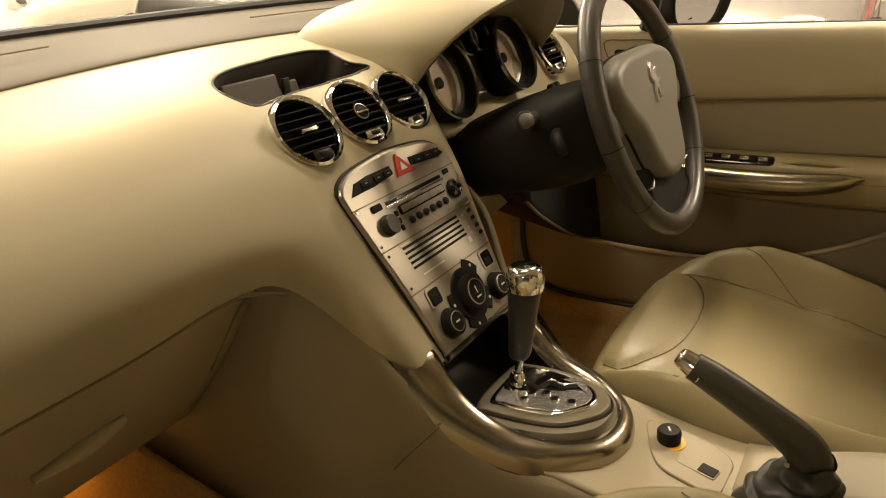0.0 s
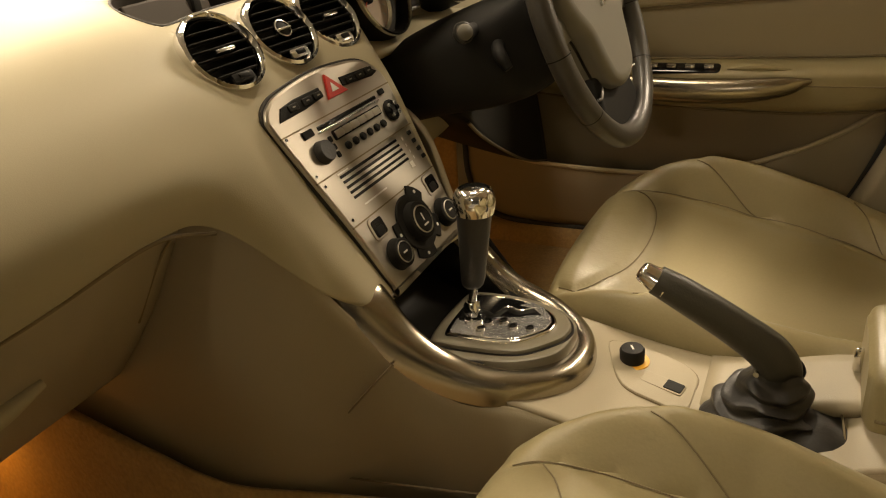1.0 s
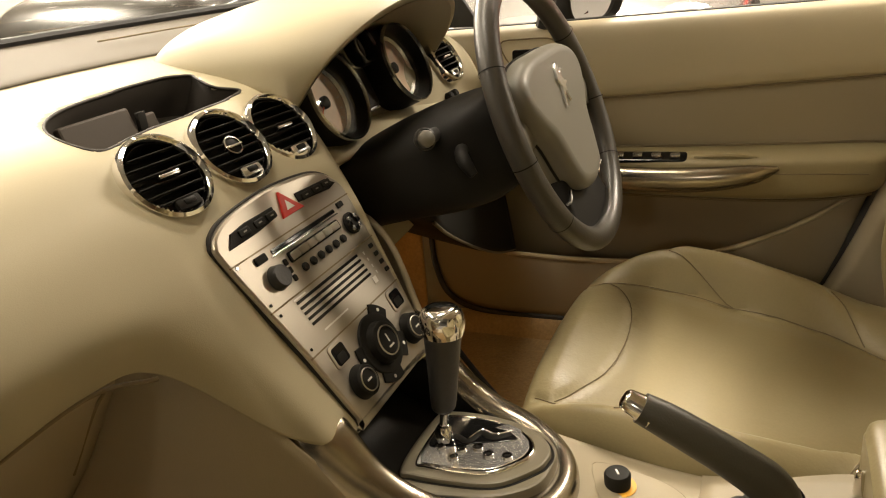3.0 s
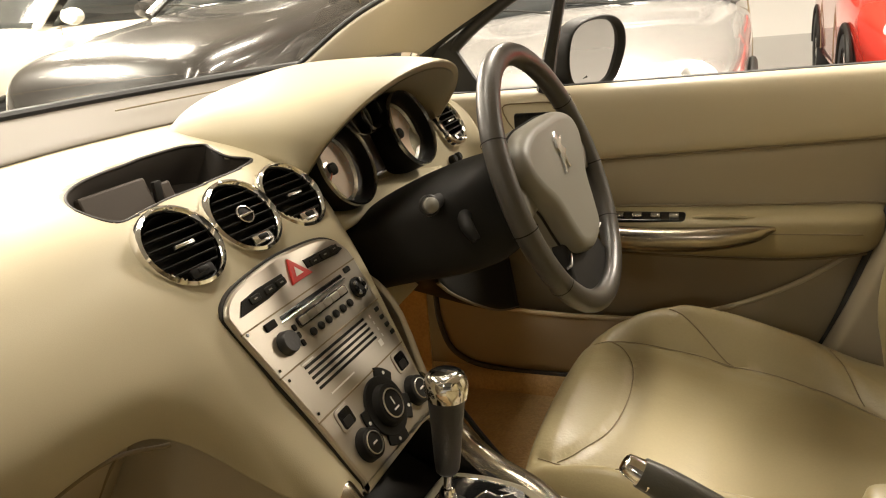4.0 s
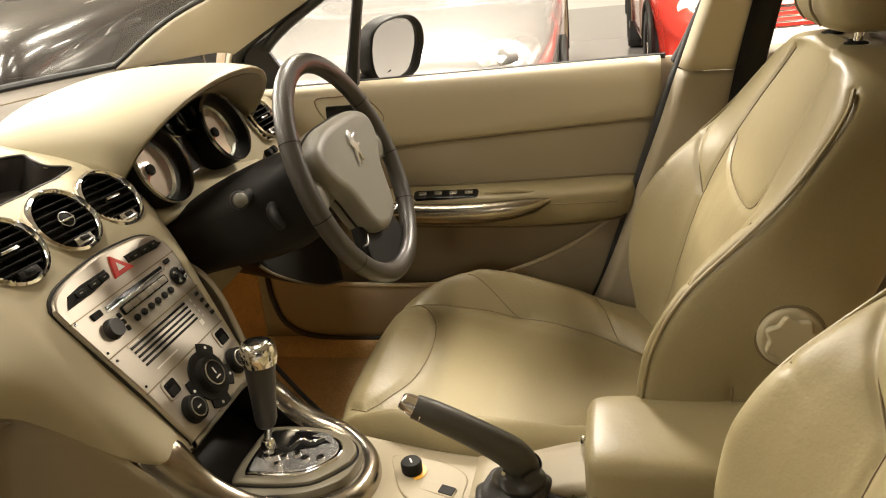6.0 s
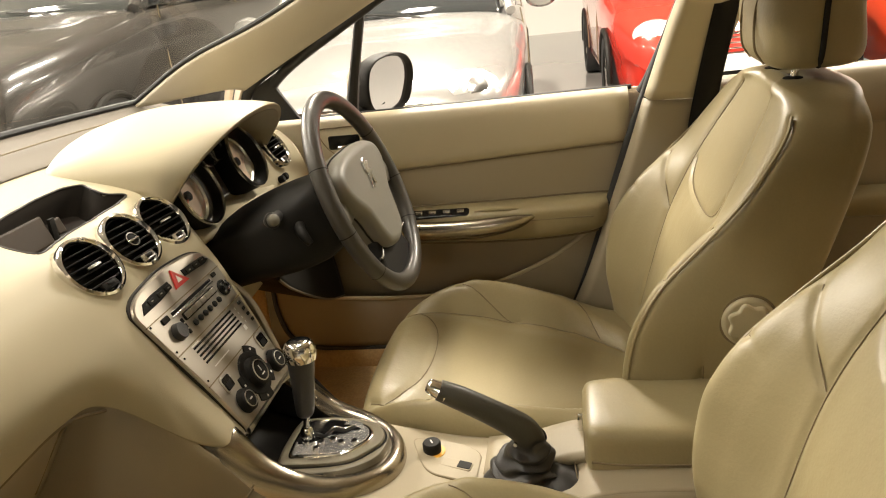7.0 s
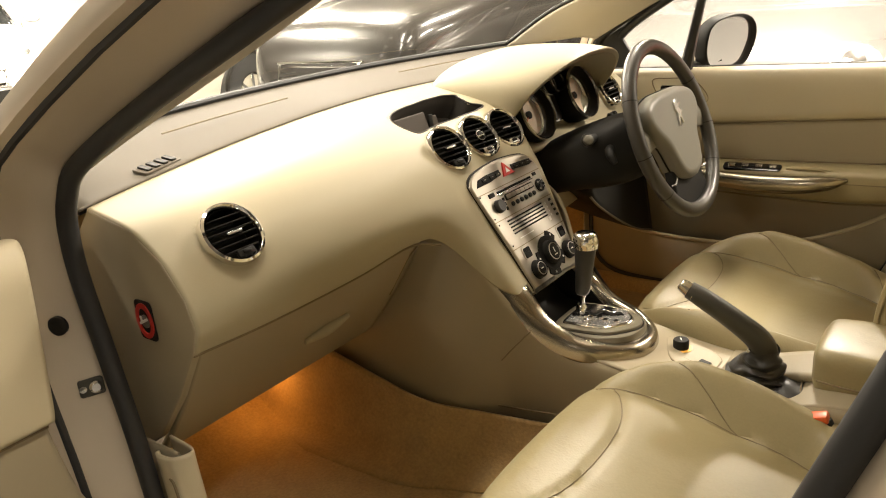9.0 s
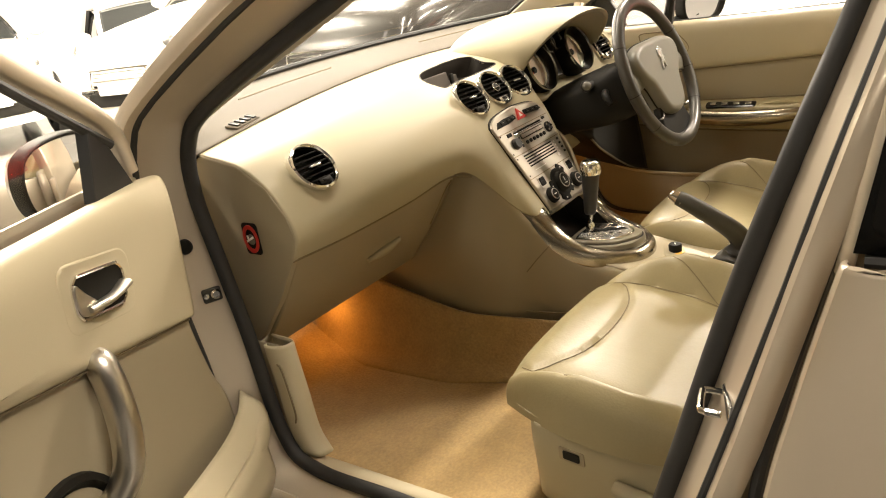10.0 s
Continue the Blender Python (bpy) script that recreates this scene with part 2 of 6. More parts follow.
def smooth_line(pts, k=6, closed=False):
    return catmull(np.asarray(pts, float), k, closed)
M_CARGLASS = material("dark_car_glass", (0.02, 0.022, 0.022), 0.05, vary=0.1, coat=0.5)
M_LENS = material("headlight_lens", (0.75, 0.75, 0.73), 0.08, 0.3, vary=0.1, coat=0.8)


# ---- showroom ----
tagged(part("floor", box(26, 26, 0.2, (0, 0, -0.1), 0), M_FLOOR, smooth=False), "pale glossy showroom floor", "floor", kind="structure")
tagged(part("ceiling", box(26, 26, 0.2, (0, 0, 4.1), 0), M_CEIL, smooth=False), "grey showroom ceiling", "ceiling", kind="structure")
# wall_west and wall_south stand out of view, darkened to keep the dashboard dimmer
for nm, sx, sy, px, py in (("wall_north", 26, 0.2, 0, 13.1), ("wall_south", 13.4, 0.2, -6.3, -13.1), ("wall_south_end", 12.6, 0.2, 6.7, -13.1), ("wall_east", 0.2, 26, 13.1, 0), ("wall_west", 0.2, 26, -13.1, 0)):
    tagged(part(nm, box(sx, sy, 4.0, (px, py, 2.0), 0), M_UNSEEN_WALL if nm in ("wall_west", "wall_south") else M_WALL, smooth=False), "plain painted showroom wall", "wall", kind="structure")
for lx, ly, power in LAMPS:
    lamp = thing("ceiling_lamp", "long white strip lamp under the showroom ceiling", "lamp", "ceiling lamps", m=pose(lx, ly, 3.935))
    part("housing", box(1.8, 0.5, 0.07, (0, 0, 0.03), 0.01), M_WALL, lamp)
    part("diffuser", box(1.68, 0.40, 0.015, (0, 0, -0.012), 0.004), M_LAMP, lamp)

spot = thing("ceiling_spot", "small round ceiling spotlight of the showroom", "lamp", "ceiling spots", m=pose(2.0, 1.2, 3.97))
part("ring", lathe([(0.15, 0.02), (0.15, -0.03), (0.125, -0.035), (0.120, -0.01)], 24), M_WALL, spot)
part("lamp_face", lathe([(0.120, -0.012), (0.10, -0.018), (0.002, -0.020)], 20), M_LAMP, spot)
for sx, sy in ((2.0, 3.4), (2.2, 5.0), (3.0, 1.2), (3.2, 3.2), (4.6, 2.4), (0.2, 4.2), (0.0, 5.6), (1.4, 7.6), (3.0, 6.6), (4.8, 4.0), (5.4, 5.6), (2.4, -1.0), (2.4, -3.0), (5.0, -0.8), (5.0, -3.4), (-1.0, 3.2), (-1.2, 5.0), (7.0, 2.0), (7.2, 4.4), (-3.0, -2.4), (-3.2, 0.6), (0.4, -4.0)):
    copy_thing(spot, pose(sx, sy, 3.97))

# ---- dashboard ----
dash = thing("dashboard", "beige soft-plastic car dashboard with round chrome vents", "dashboard")


def column(x, rows):
    return [(x, y, z) for y, z in rows]


def crease(x):
    q = abs(x) / 0.745
    return 0.245 - 0.095 * q ** 1.5, 1.020 - 0.034 * q * q


# the face, column by column from the passenger's end to the driver's, each from the top crease to the lower edge
face_left = [
    column(-0.735, ((0.150, 0.985), (0.055, 0.966), (-0.005, 0.928), (-0.040, 0.880), (-0.052, 0.838), (-0.034, 0.800))),
    column(-0.60, ((0.150, 0.992), (0.060, 0.972), (-0.004, 0.930), (-0.044, 0.880), (-0.056, 0.836), (-0.038, 0.795))),
    column(-0.42, ((0.150, 1.000), (0.066, 0.980), (-0.006, 0.932), (-0.050, 0.882), (-0.062, 0.840), (-0.044, 0.798))),
    column(-0.29, ((0.150, 1.004), (0.070, 0.982), (-0.008, 0.934), (-0.054, 0.884), (-0.070, 0.846), (-0.054, 0.810))),
    column(-0.225, ((0.150, 1.006), (0.072, 0.984), (-0.009, 0.935), (-0.058, 0.880), (-0.079, 0.836), (-0.072, 0.794))),
]
face_mid = [
    [(-0.175, 0.150, 1.008), (-0.175, 0.072, 0.984), (-0.172, -0.010, 0.935), (-0.170, -0.065, 0.870), (-0.170, -0.097, 0.800), (-0.156, -0.134, 0.692)],
    [(-0.142, 0.150, 1.008), (-0.142, 0.072, 0.983), (-0.140, -0.010, 0.936), (-0.136, -0.064, 0.868), (-0.128, -0.118, 0.758), (-0.118, -0.170, 0.664)],
    [(-0.06, 0.150, 1.012), (-0.06, 0.070, 0.982), (-0.06, -0.010, 0.936), (-0.06, -0.062, 0.868), (-0.06, -0.120, 0.756), (-0.06, -0.172, 0.655)],
    [(0.05, 0.150, 1.012), (0.05, 0.066, 0.982), (0.05, -0.009, 0.935), (0.05, -0.062, 0.868), (0.05, -0.120, 0.756), (0.05, -0.172, 0.655)],
    [(0.130, 0.150, 1.012), (0.130, 0.060, 0.982), (0.128, -0.006, 0.933), (0.124, -0.064, 0.868), (0.112, -0.122, 0.758), (0.104, -0.172, 0.655)],
]
face_right = [
    column(0.175, ((0.150, 1.010), (0.060, 0.980), (0.006, 0.925), (-0.040, 0.852), (-0.075, 0.760), (-0.095, 0.660))),
    column(0.26, ((0.150, 1.010), (0.090, 0.980), (0.040, 0.915), (0.015, 0.840), (-0.010, 0.760), (-0.020, 0.680))),
    column(0.40, ((0.150, 1.008), (0.090, 0.980), (0.040, 0.925), (0.015, 0.850), (-0.010, 0.770), (-0.010, 0.690))),
    column(0.55, ((0.150, 1.000), (0.060, 0.975), (0.000, 0.930), (-0.022, 0.865), (-0.035, 0.790), (-0.010, 0.700))),
    column(0.735, ((0.150, 0.985), (0.055, 0.966), (0.002, 0.930), (-0.028, 0.870), (-0.040, 0.800), (-0.010, 0.700))),
]
cols = [[(c[0][0], *crease(c[0][0]))] + c[1:] for c in face_left + face_mid + face_right]
F = catmull(np.array(cols), 20)
F = catmull(F.transpose(1, 0, 2), 22).transpose(1, 0, 2)
# eye-shaped opening of the display, in plan
EYE_HOLE = smooth_line([(-0.139, 0.074), (-0.128, 0.040), (-0.085, 0.042), (-0.036, 0.045), (0.030, 0.045), (0.080, 0.046), (0.116, 0.052), (0.101, 0.078), (0.112, 0.108), (0.122, 0.130), (0.095, 0.146), (0.040, 0.150), (-0.025, 0.146), (-0.085, 0.134), (-0.124, 0.108)], 5, True)

HOLE_FINE = catmull(EYE_HOLE, 6, True)


def inside(poly, x, y):
    hit = False
    for (x0, y0), (x1, y1) in zip(poly, np.roll(poly, -1, 0)):
        if (y0 > y) != (y1 > y) and x < (x1 - x0) * (y - y0) / (y1 - y0) + x0:
            hit = not hit
    return hit


VENTS = ((-0.103, -0.006, 0.936), (0.0, -0.006, 0.937), (0.102, -0.002, 0.933), (0.62, 0.002, 0.931), (-0.62, -0.002, 0.931))
V, Q = sheet(F)
keep = []
for q in Q:
    cx, cy, cz = np.mean([V[i] for i in q], 0)
    barrel = min((cx - a) ** 2 + (cy - b) ** 2 + (cz - c) ** 2 for a, b, c in VENTS) < 0.0445 ** 2
    if not barrel and not (cz > 0.95 and abs(cx) < 0.15 and inside(EYE_HOLE, cx, cy)):
        keep.append(q)
used = {i for q in keep for i in q}
gone = set(Q) - set(keep)
touch = {i for q in gone for i in q} & used
for i in touch:
    x, y, z = V[i]
    d2 = (HOLE_FINE[:, 0] - x) ** 2 + (HOLE_FINE[:, 1] - y) ** 2
    k = np.argmin(d2)
    if z > 0.965 and d2[k] < 0.008 ** 2:
        V[i] = (HOLE_FINE[k, 0], HOLE_FINE[k, 1], z)
part("face", (V, keep), M_DASH, dash, thick=0.010, off=1)


def on_face(x, y):
    flat = F.reshape(-1, 3)
    sel = flat[flat[:, 2] > 0.93]
    d = (sel[:, 0] - x) ** 2 + (sel[:, 1] - y) ** 2
    return sel[np.argsort(d)[:6], 2].mean()


rim = [(x, y, on_face(x, y) - 0.0010) for x, y in EYE_HOLE[::2]]
part("display_lip", tube(rim, 0.0020, 10, 3, True), M_LINING, dash)
def open_bowl(B):
    n = B.shape[1]
    v, f = sheet(B, False, True)
    return v, f + [tuple((len(B) - 1) * n + j for j in range(n))]


recess = np.array([[(x * s + 0.0 * (1 - s), 0.067 + (y - 0.067) * s + dy, on_face(x, y) - d) for x, y in EYE_HOLE[::2]] for s, d, dy in ((1.0, 0.001, 0), (0.985, 0.010, 0.002), (0.965, 0.026, 0.010), (0.93, 0.050, 0.025))])
part("display_recess", open_bowl(recess), M_LINING, dash, "dark hooded display recess")
scr = part("display_screen", plate(round_rect(0.100, 0.046, 0.004), 0.008, facing((-0.046, 0.118, 0.963), (0, -0.95, 0.31))), M_SCREEN, dash, "grey unlit display screen")
part("display_bezel", box(0.012, 0.006, 0.034, (0.012, 0.117, 0.960), 0.001), M_BLACK, dash)
part("display_pane", plate(round_rect(0.020, 0.026, 0.003), 0.006, facing((0.030, 0.118, 0.960), (0, -0.95, 0.31))), M_SCREEN, dash)

# top pad up to the windscreen, with demister slot and side vent
TOPX = (-0.745, -0.60, -0.42, -0.2, 0.0, 0.2, 0.42, 0.60, 0.745)
top = []
for x in TOPX:
    q = (x / 0.745) ** 2
    yb = 0.475 - 0.15 * q
    yc, zc = crease(x)
    top.append([(x, yc - 0.0015, zc), (x, yc + 0.002, zc + 0.004), (x, yc + 0.03, zc + 0.009), (x, 0.5 * (yc + 0.03 + yb), 0.5 * (zc + 1.055 - 0.004 * q)), (x, yb, 1.046 - 0.004 * q)])
part("top_pad", net(top, 6, 5), M_TOP, dash, "greige grained top pad below the windscreen", thick=0.012, off=-1)
part("crease_line", tube([(x, crease(x)[0] - 0.001, crease(x)[1] + 0.0012) for x in np.linspace(-0.735, 0.1, 12)], 0.0007, 6), M_TOP, dash)
slot = [(-0.50, 0.300, 1.0365), (-0.36, 0.318, 1.0395), (-0.18, 0.330, 1.042)]
part("demister_slot", tube(slot, 0.0013, 6), M_SEAM, dash)
part("demister_slot", tube([(-x, y, z) for x, y, z in slot], 0.0013, 6), M_SEAM, dash)
sv = facing((-0.583, 0.200, 1.0105), (0.0, -0.22, 0.97), (0, 1, 0), 14)
part("side_demister", plate(round_rect(0.082, 0.030, 0.006), 0.004, sv, 0.0015), M_TOP, dash)
for k in range(4):
    part("demister_opening", plate(round_rect(0.011, 0.022, 0.002), 0.003, sv @ Matrix.Translation((-0.027 + 0.018 * k, 0, 0.0030)), 0.0005), M_BLACK, dash)
part("speaker_bump", lathe([(0.052, -0.004), (0.050, 0.004), (0.040, 0.008), (0.002, 0.010)], 28, facing((-0.655, 0.285, 1.026), (0, 0, 1))), M_TOP, dash)
# ends
END = [(0.15, 0.985), (0.055, 0.966), (-0.005, 0.928), (-0.040, 0.880), (-0.050, 0.838), (-0.034, 0.800), (0.023, 0.718), (0.10, 0.63), (0.17, 0.585), (0.24, 0.60), (0.24, 0.9)]
part("end_panel", plate(END, 0.012, Matrix(((0, 0, -1, -0.737), (1, 0, 0, 0), (0, 1, 0, 0), (0, 0, 0, 1))), 0.003), M_TRIM, dash, "sand plastic fuse cover on the dashboard end")
tagm = facing((-0.7375, 0.060, 0.834), (-1, 0, 0))
tag = part("airbag_tag", plate(round_rect(0.040, 0.060, 0.008), 0.002, tagm @ pose(0, 0, 0.0020), 0.0006), M_BLACK, dash, "black tag with a red ring")
part("red_ring", lathe([(0.0205, 0), (0.0205, 0.002), (0.0145, 0.002), (0.0145, 0)], 28, tagm @ pose(0, 0, 0.002) @ Matrix.Diagonal((0.95, 1.30, 1, 1))), M_RED, tag)
part("key_slot", lathe([(0.0100, 0), (0.0095, 0.0016), (0.001, 0.0016)], 20, tagm @ pose(0, -0.001, 0.002)), M_PAD, tag)
part("lock_slot", box(0.022, 0.004, 0.0015, (0, 0, 0.0048), 0.0005, 1, tagm @ pose(0, 0, 0, 0, 0, 25)), M_WHITE, tag)
part("lock_slot", box(0.009, 0.004, 0.0015, (0.004, 0.004, 0.0050), 0.0005, 1, tagm @ pose(0, 0, 0, 0, 0, 100)), M_WHITE, tag)
# glovebox
gl = [[(x, -0.030, 0.806), (x, -0.020, 0.785), (x, -0.004, 0.760), (x, 0.05, 0.682), (x, 0.115, 0.605), (x, 0.150, 0.574), (x, 0.20, 0.570)] for x in (-0.722, -0.69, -0.6, -0.45, -0.32, -0.232)]
glove = part("glovebox_door", net(gl, 4, 5), M_TRIM, dash, "sand plastic glovebox door", thick=0.01, off=1)
part("glove_seam", tube([(-0.250, -0.030, 0.790), (-0.251, -0.004, 0.760), (-0.251, 0.05, 0.682)], 0.0016, 6), M_SEAM, glove)
part("glove_latch", tube([(-0.480, 0.044, 0.686), (-0.43, 0.040, 0.690), (-0.380, 0.036, 0.696)], [0.005, 0.011, 0.005], 12), M_DASH, glove)
part("underside", net([[(x, 0.19, 0.572), (x, 0.30, 0.585), (x, 0.48, 0.62)] for x in (-0.72, -0.45, -0.19)], 3, 3), M_TRIM, dash, thick=0.008)
part("lower_edge", tube([(-0.735, -0.031, 0.797), (-0.6, -0.034, 0.792), (-0.42, -0.040, 0.795), (-0.29, -0.051, 0.807), (-0.228, -0.069, 0.792)], 0.0022, 6), M_SEAM, dash)


def vent(place, normal, turn, knob):
    """A round outlet: dark barrel, chrome bezel, slats and a chrome thumb tab."""
    m = facing(place, normal, turn=turn) @ Matrix.Translation((-0.002, -0.004, 0.005))
    v = part("air_vent", lathe([(0.042, -0.012), (0.042, 0.002), (0.0395, 0.003), (0.038, -0.024), (0.003, -0.025)], 32, m), M_BLACK, dash, "round black air vent")
    part("bezel", lathe([(0.0475, -0.014), (0.0490, 0.003), (0.0475, 0.0085), (0.0440, 0.0105), (0.0405, 0.0065), (0.0395, 0.000)], 40, m), M_CHROME, v, "chrome bezel")
    for k in range(6):
        h = -0.026 + 0.0104 * k
        w = 2 * math.sqrt(max(0.0001, 0.0385 ** 2 - h * h))
        part("slat", box(w, 0.0018, 0.006, (0, h, 0.0045), 0.0006, 1, m), M_BLACK, v)
    if knob:
        part("tab", lathe([(0.010, 0.002), (0.010, 0.008), (0.007, 0.009), (0.002, 0.0092)], 20, m), M_BLACK, v)
        part("tab_ring", lathe([(0.0115, 0.004), (0.0115, 0.009), (0.0098, 0.0095), (0.0095, 0.006)], 24, m), M_ALLOY, v)
        part("tab_bar", box(0.024, 0.003, 0.004, (0, -0.001, 0.009), 0.001, 1, m), M_ALLOY, v)
    else:
        part("tab", box(0.026, 0.0045, 0.008, (0, -0.001, 0.008), 0.0015, 2, m), M_ALLOY, v)
    part("thumb_frame", box(0.030, 0.013, 0.006, (0.003, -0.0315, 0.0040), 0.002, 2, m), M_ALLOY if place[0] > -0.05 else M_BLACK, v)
    part("thumb_wheel", box(0.015, 0.007, 0.006, (0.004, -0.0315, 0.0055), 0.002, 2, m), M_BLACK, v)


VN = (-0.08, -0.80, 0.60)
for k, place in enumerate(VENTS):
    vent(place, VN if k < 3 else (0, -0.87, 0.5) if k == 3 else (0, -0.80, 0.60), 0, k == 1)

# ---- instrument binnacle ----
HC = 0.365
hood = []
for a in np.linspace(0.0, math.pi, 11):
    c, s = math.cos(a), math.sin(a) ** 0.8
    c *= 0.93 if c > 0 else 1.0
    hood.append([(HC - 0.245 * c, 0.215, 0.976 + 0.080 * s), (HC - 0.250 * c, 0.13, 0.968 + 0.105 * s), (HC - 0.248 * c, 0.040 - 0.045 * s, 0.972 + 0.100 * s), (HC - 0.238 * c, 0.004 - 0.095 * s, 0.945 + 0.118 * s), (HC - 0.230 * c, 0.006 - 0.094 * s, 0.938 + 0.112 * s)])
part("binnacle_hood", net(hood, 5, 5), M_DASH, dash, "smooth beige visor over the instruments", thick=0.010, off=1)
inner = []
for a in np.linspace(0.0, math.pi, 11):
    c, s = math.cos(a), math.sin(a) ** 0.8
    c *= 0.93 if c > 0 else 1.0
    inner.append([(HC - 0.229 * c, 0.004 - 0.092 * s, 0.938 + 0.111 * s), (HC - 0.222 * c, 0.02 - 0.04 * s, 0.935 + 0.090 * s), (HC - 0.21 * c, 0.06, 0.93 + 0.075 * s), (HC - 0.10 * c, 0.075, 0.92 + 0.03 * s)])
part("binnacle_lining", net(inner, 4, 4), M_DASH, dash, "shaded beige lining inside the visor")
GN = (0, -0.93, 0.36)
part("cluster_backing", plate(round_rect(0.36, 0.15, 0.05), 0.02, facing((HC - 0.01, 0.055, 0.945), GN)), M_BLACK, dash)
part("cluster_shelf", net([[(x, -0.022, 0.862), (x, 0.01, 0.874), (x, 0.06, 0.876)] for x in (0.19, 0.28, 0.36, 0.45, 0.54)], 3, 4), M_DASH, dash, thick=0.01)


def gauge(place, r, needle):
    m = facing(place, GN)
    g = part("gauge", lathe([(r * 1.03, -0.075), (r * 1.04, -0.012), (r * 1.03, -0.002), (r * 0.99, -0.001), (r * 0.955, -0.006), (r * 0.86, -0.030), (r * 0.86, -0.036), (0.001, -0.036)], 40, m), M_BLACK, dash, "round instrument in a dark tube")
    part("bezel", lathe([(r * 1.045, -0.004), (r * 1.04, 0.001), (r * 1.01, 0.003), (r * 0.985, 0.0), (r * 0.98, -0.004)], 44, m), M_ALLOY, g, "thin chrome bezel")
    part("dial_face", lathe([(r * 0.85, -0.0345), (r * 0.845, -0.0315), (0.001, -0.0315)], 40, m), M_DIAL, g, "copper-toned dial")
    part("dial_ring", lathe([(r * 0.85, -0.031), (r * 0.84, -0.026), (r * 0.76, -0.029), (r * 0.76, -0.031)], 40, m), M_ALLOY, g)
    for k in range(13):
        a = radians(-135 + 270 * k / 12)
        part("tick", box(0.0015, 0.006, 0.0008, (0, r * 0.64, -0.0308), 0, 1, m @ pose(0, 0, 0, 0, 0, -math.degrees(a))), M_WHITE, g, smooth=False)
    part("needle", box(0.0022, r * 0.62, 0.0016, (0, r * 0.24, -0.028), 0.0005, 1, m @ pose(0, 0, 0, 0, 0, needle)), M_ORANGE, g)
    part("needle_hub", lathe([(0.009, -0.031), (0.009, -0.025), (0.006, -0.023), (0.001, -0.023)], 16, m), M_BLACK, g)
    part("lens", lathe([(r * 0.93, -0.012), (r * 0.6, -0.010), (0.001, -0.009)], 32, m), M_GLASS, g)


gauge((0.255, -0.004, 0.942), 0.063, 128)
gauge((0.462, -0.012, 0.952), 0.063, 132)
gauge((0.345, 0.018, 0.988), 0.027, 60)
gauge((0.385, 0.018, 0.990), 0.027, 60)
part("cluster_display", plate(round_rect(0.05, 0.062, 0.006), 0.008, facing((0.360, 0.016, 0.930), GN)), M_SCREEN, dash, "grey trip display between the dials")
part("cluster_frame", plate(round_rect(0.062, 0.074, 0.008), 0.008, facing((0.360, 0.0185, 0.930), GN)), M_ALLOY, dash)
for kx in (0.575, 0.597):
    part("switch_knob", lathe([(0.008, 0), (0.008, 0.012), (0.006, 0.014), (0.001, 0.014)], 16, facing((kx, -0.022, 0.868), GN)), M_BLACK, dash)
KNEE = ((0.225, 0.772), (0.30, 0.752), (0.385, 0.708), (0.44, 0.665), (0.55, 0.598), (0.66, 0.542), (0.765, 0.505))
part("knee_panel", net([[(x, -0.022, 0.80), (x, -0.046, 0.5 * (0.79 + zl)), (x, -0.062, zl + 0.012), (x, -0.056, zl), (x, -0.02, zl + 0.004), (x, 0.10, zl + 0.03), (x, 0.32, 0.5 * (zl + 0.72))] for x, zl in KNEE], 5, 4), M_BLACK, dash, "dark panel below the steering column", thick=0.008, off=1)
part("knee_edge", tube([(x, -0.060, zl + 0.001) for x, zl in KNEE[2:]], 0.0032, 8), M_OLIVE, dash, "olive edge of the knee panel")
part("column_bracket", tube([(0.205, -0.060, 0.742), (0.235, -0.040, 0.757), (0.285, -0.020, 0.762)], 0.007, 8), M_ALLOY, dash)

# ---- centre stack fascia ----
stack = thing("centre_stack", "titanium-painted centre stack with radio and climate dials", "control panel")
FM = facing((0, -0.045, 0.903), (0, -0.205, 0.105), (0, 0.105, 0.205))


def at(x, y, z=0.0):
    return FM @ Matrix.Translation((x, y, z))


OUT = smooth_line([(-0.124, -0.050), (-0.121, -0.036), (-0.110, -0.026), (-0.085, -0.018), (-0.026, -0.012), (0.020, -0.013), (0.070, -0.019), (0.095, -0.030), (0.108, -0.045), (0.112, -0.062), (0.110, -0.10), (0.104, -0.19), (0.097, -0.262), (0.092, -0.272), (-0.076, -0.272), (-0.083, -0.264), (-0.097, -0.18), (-0.112, -0.11)], 4, True)
part("rim_gap", plate([(x * 1.012, y * 1.0 + (0.003 if y > -0.1 else -0.002)) for x, y in OUT], 0.02, at(0, 0, 0.0035), 0.001), M_LINING, stack)
part("panel", plate(OUT, 0.02, at(0, 0, 0.008), 0.004), M_FASCIA, stack)
Z0 = 0.0083
for y, xl, xr in ((-0.063, -0.121, 0.109), (-0.122, -0.108, 0.107), (-0.184, -0.095, 0.103)):
    part("joint", box(xr - xl, 0.0016, 0.0012, ((xl + xr) / 2, y, Z0), 0, 1, FM), M_SEAM, stack, smooth=False)
hz = part("hazard_button", plate([(-0.016, -0.049), (0.024, -0.049), (-0.002, -0.021)], 0.004, at(0, 0, Z0 + 0.003), 0.001), M_RED, stack, "red triangular hazard button")
part("warning_mark", plate([(-0.006, -0.043), (0.008, -0.043), (-0.001, -0.032)], 0.001, at(0.001, 0, Z0 + 0.0036), 0.0003), M_WHITE, hz)
part("switch_slot", plate([(-0.108, -0.048), (-0.096, -0.034), (-0.070, -0.031), (-0.022, -0.031), (-0.022, -0.043), (-0.060, -0.047)], 0.003, at(0, 0, Z0 + 0.0012), 0.001), M_BLACK, stack)
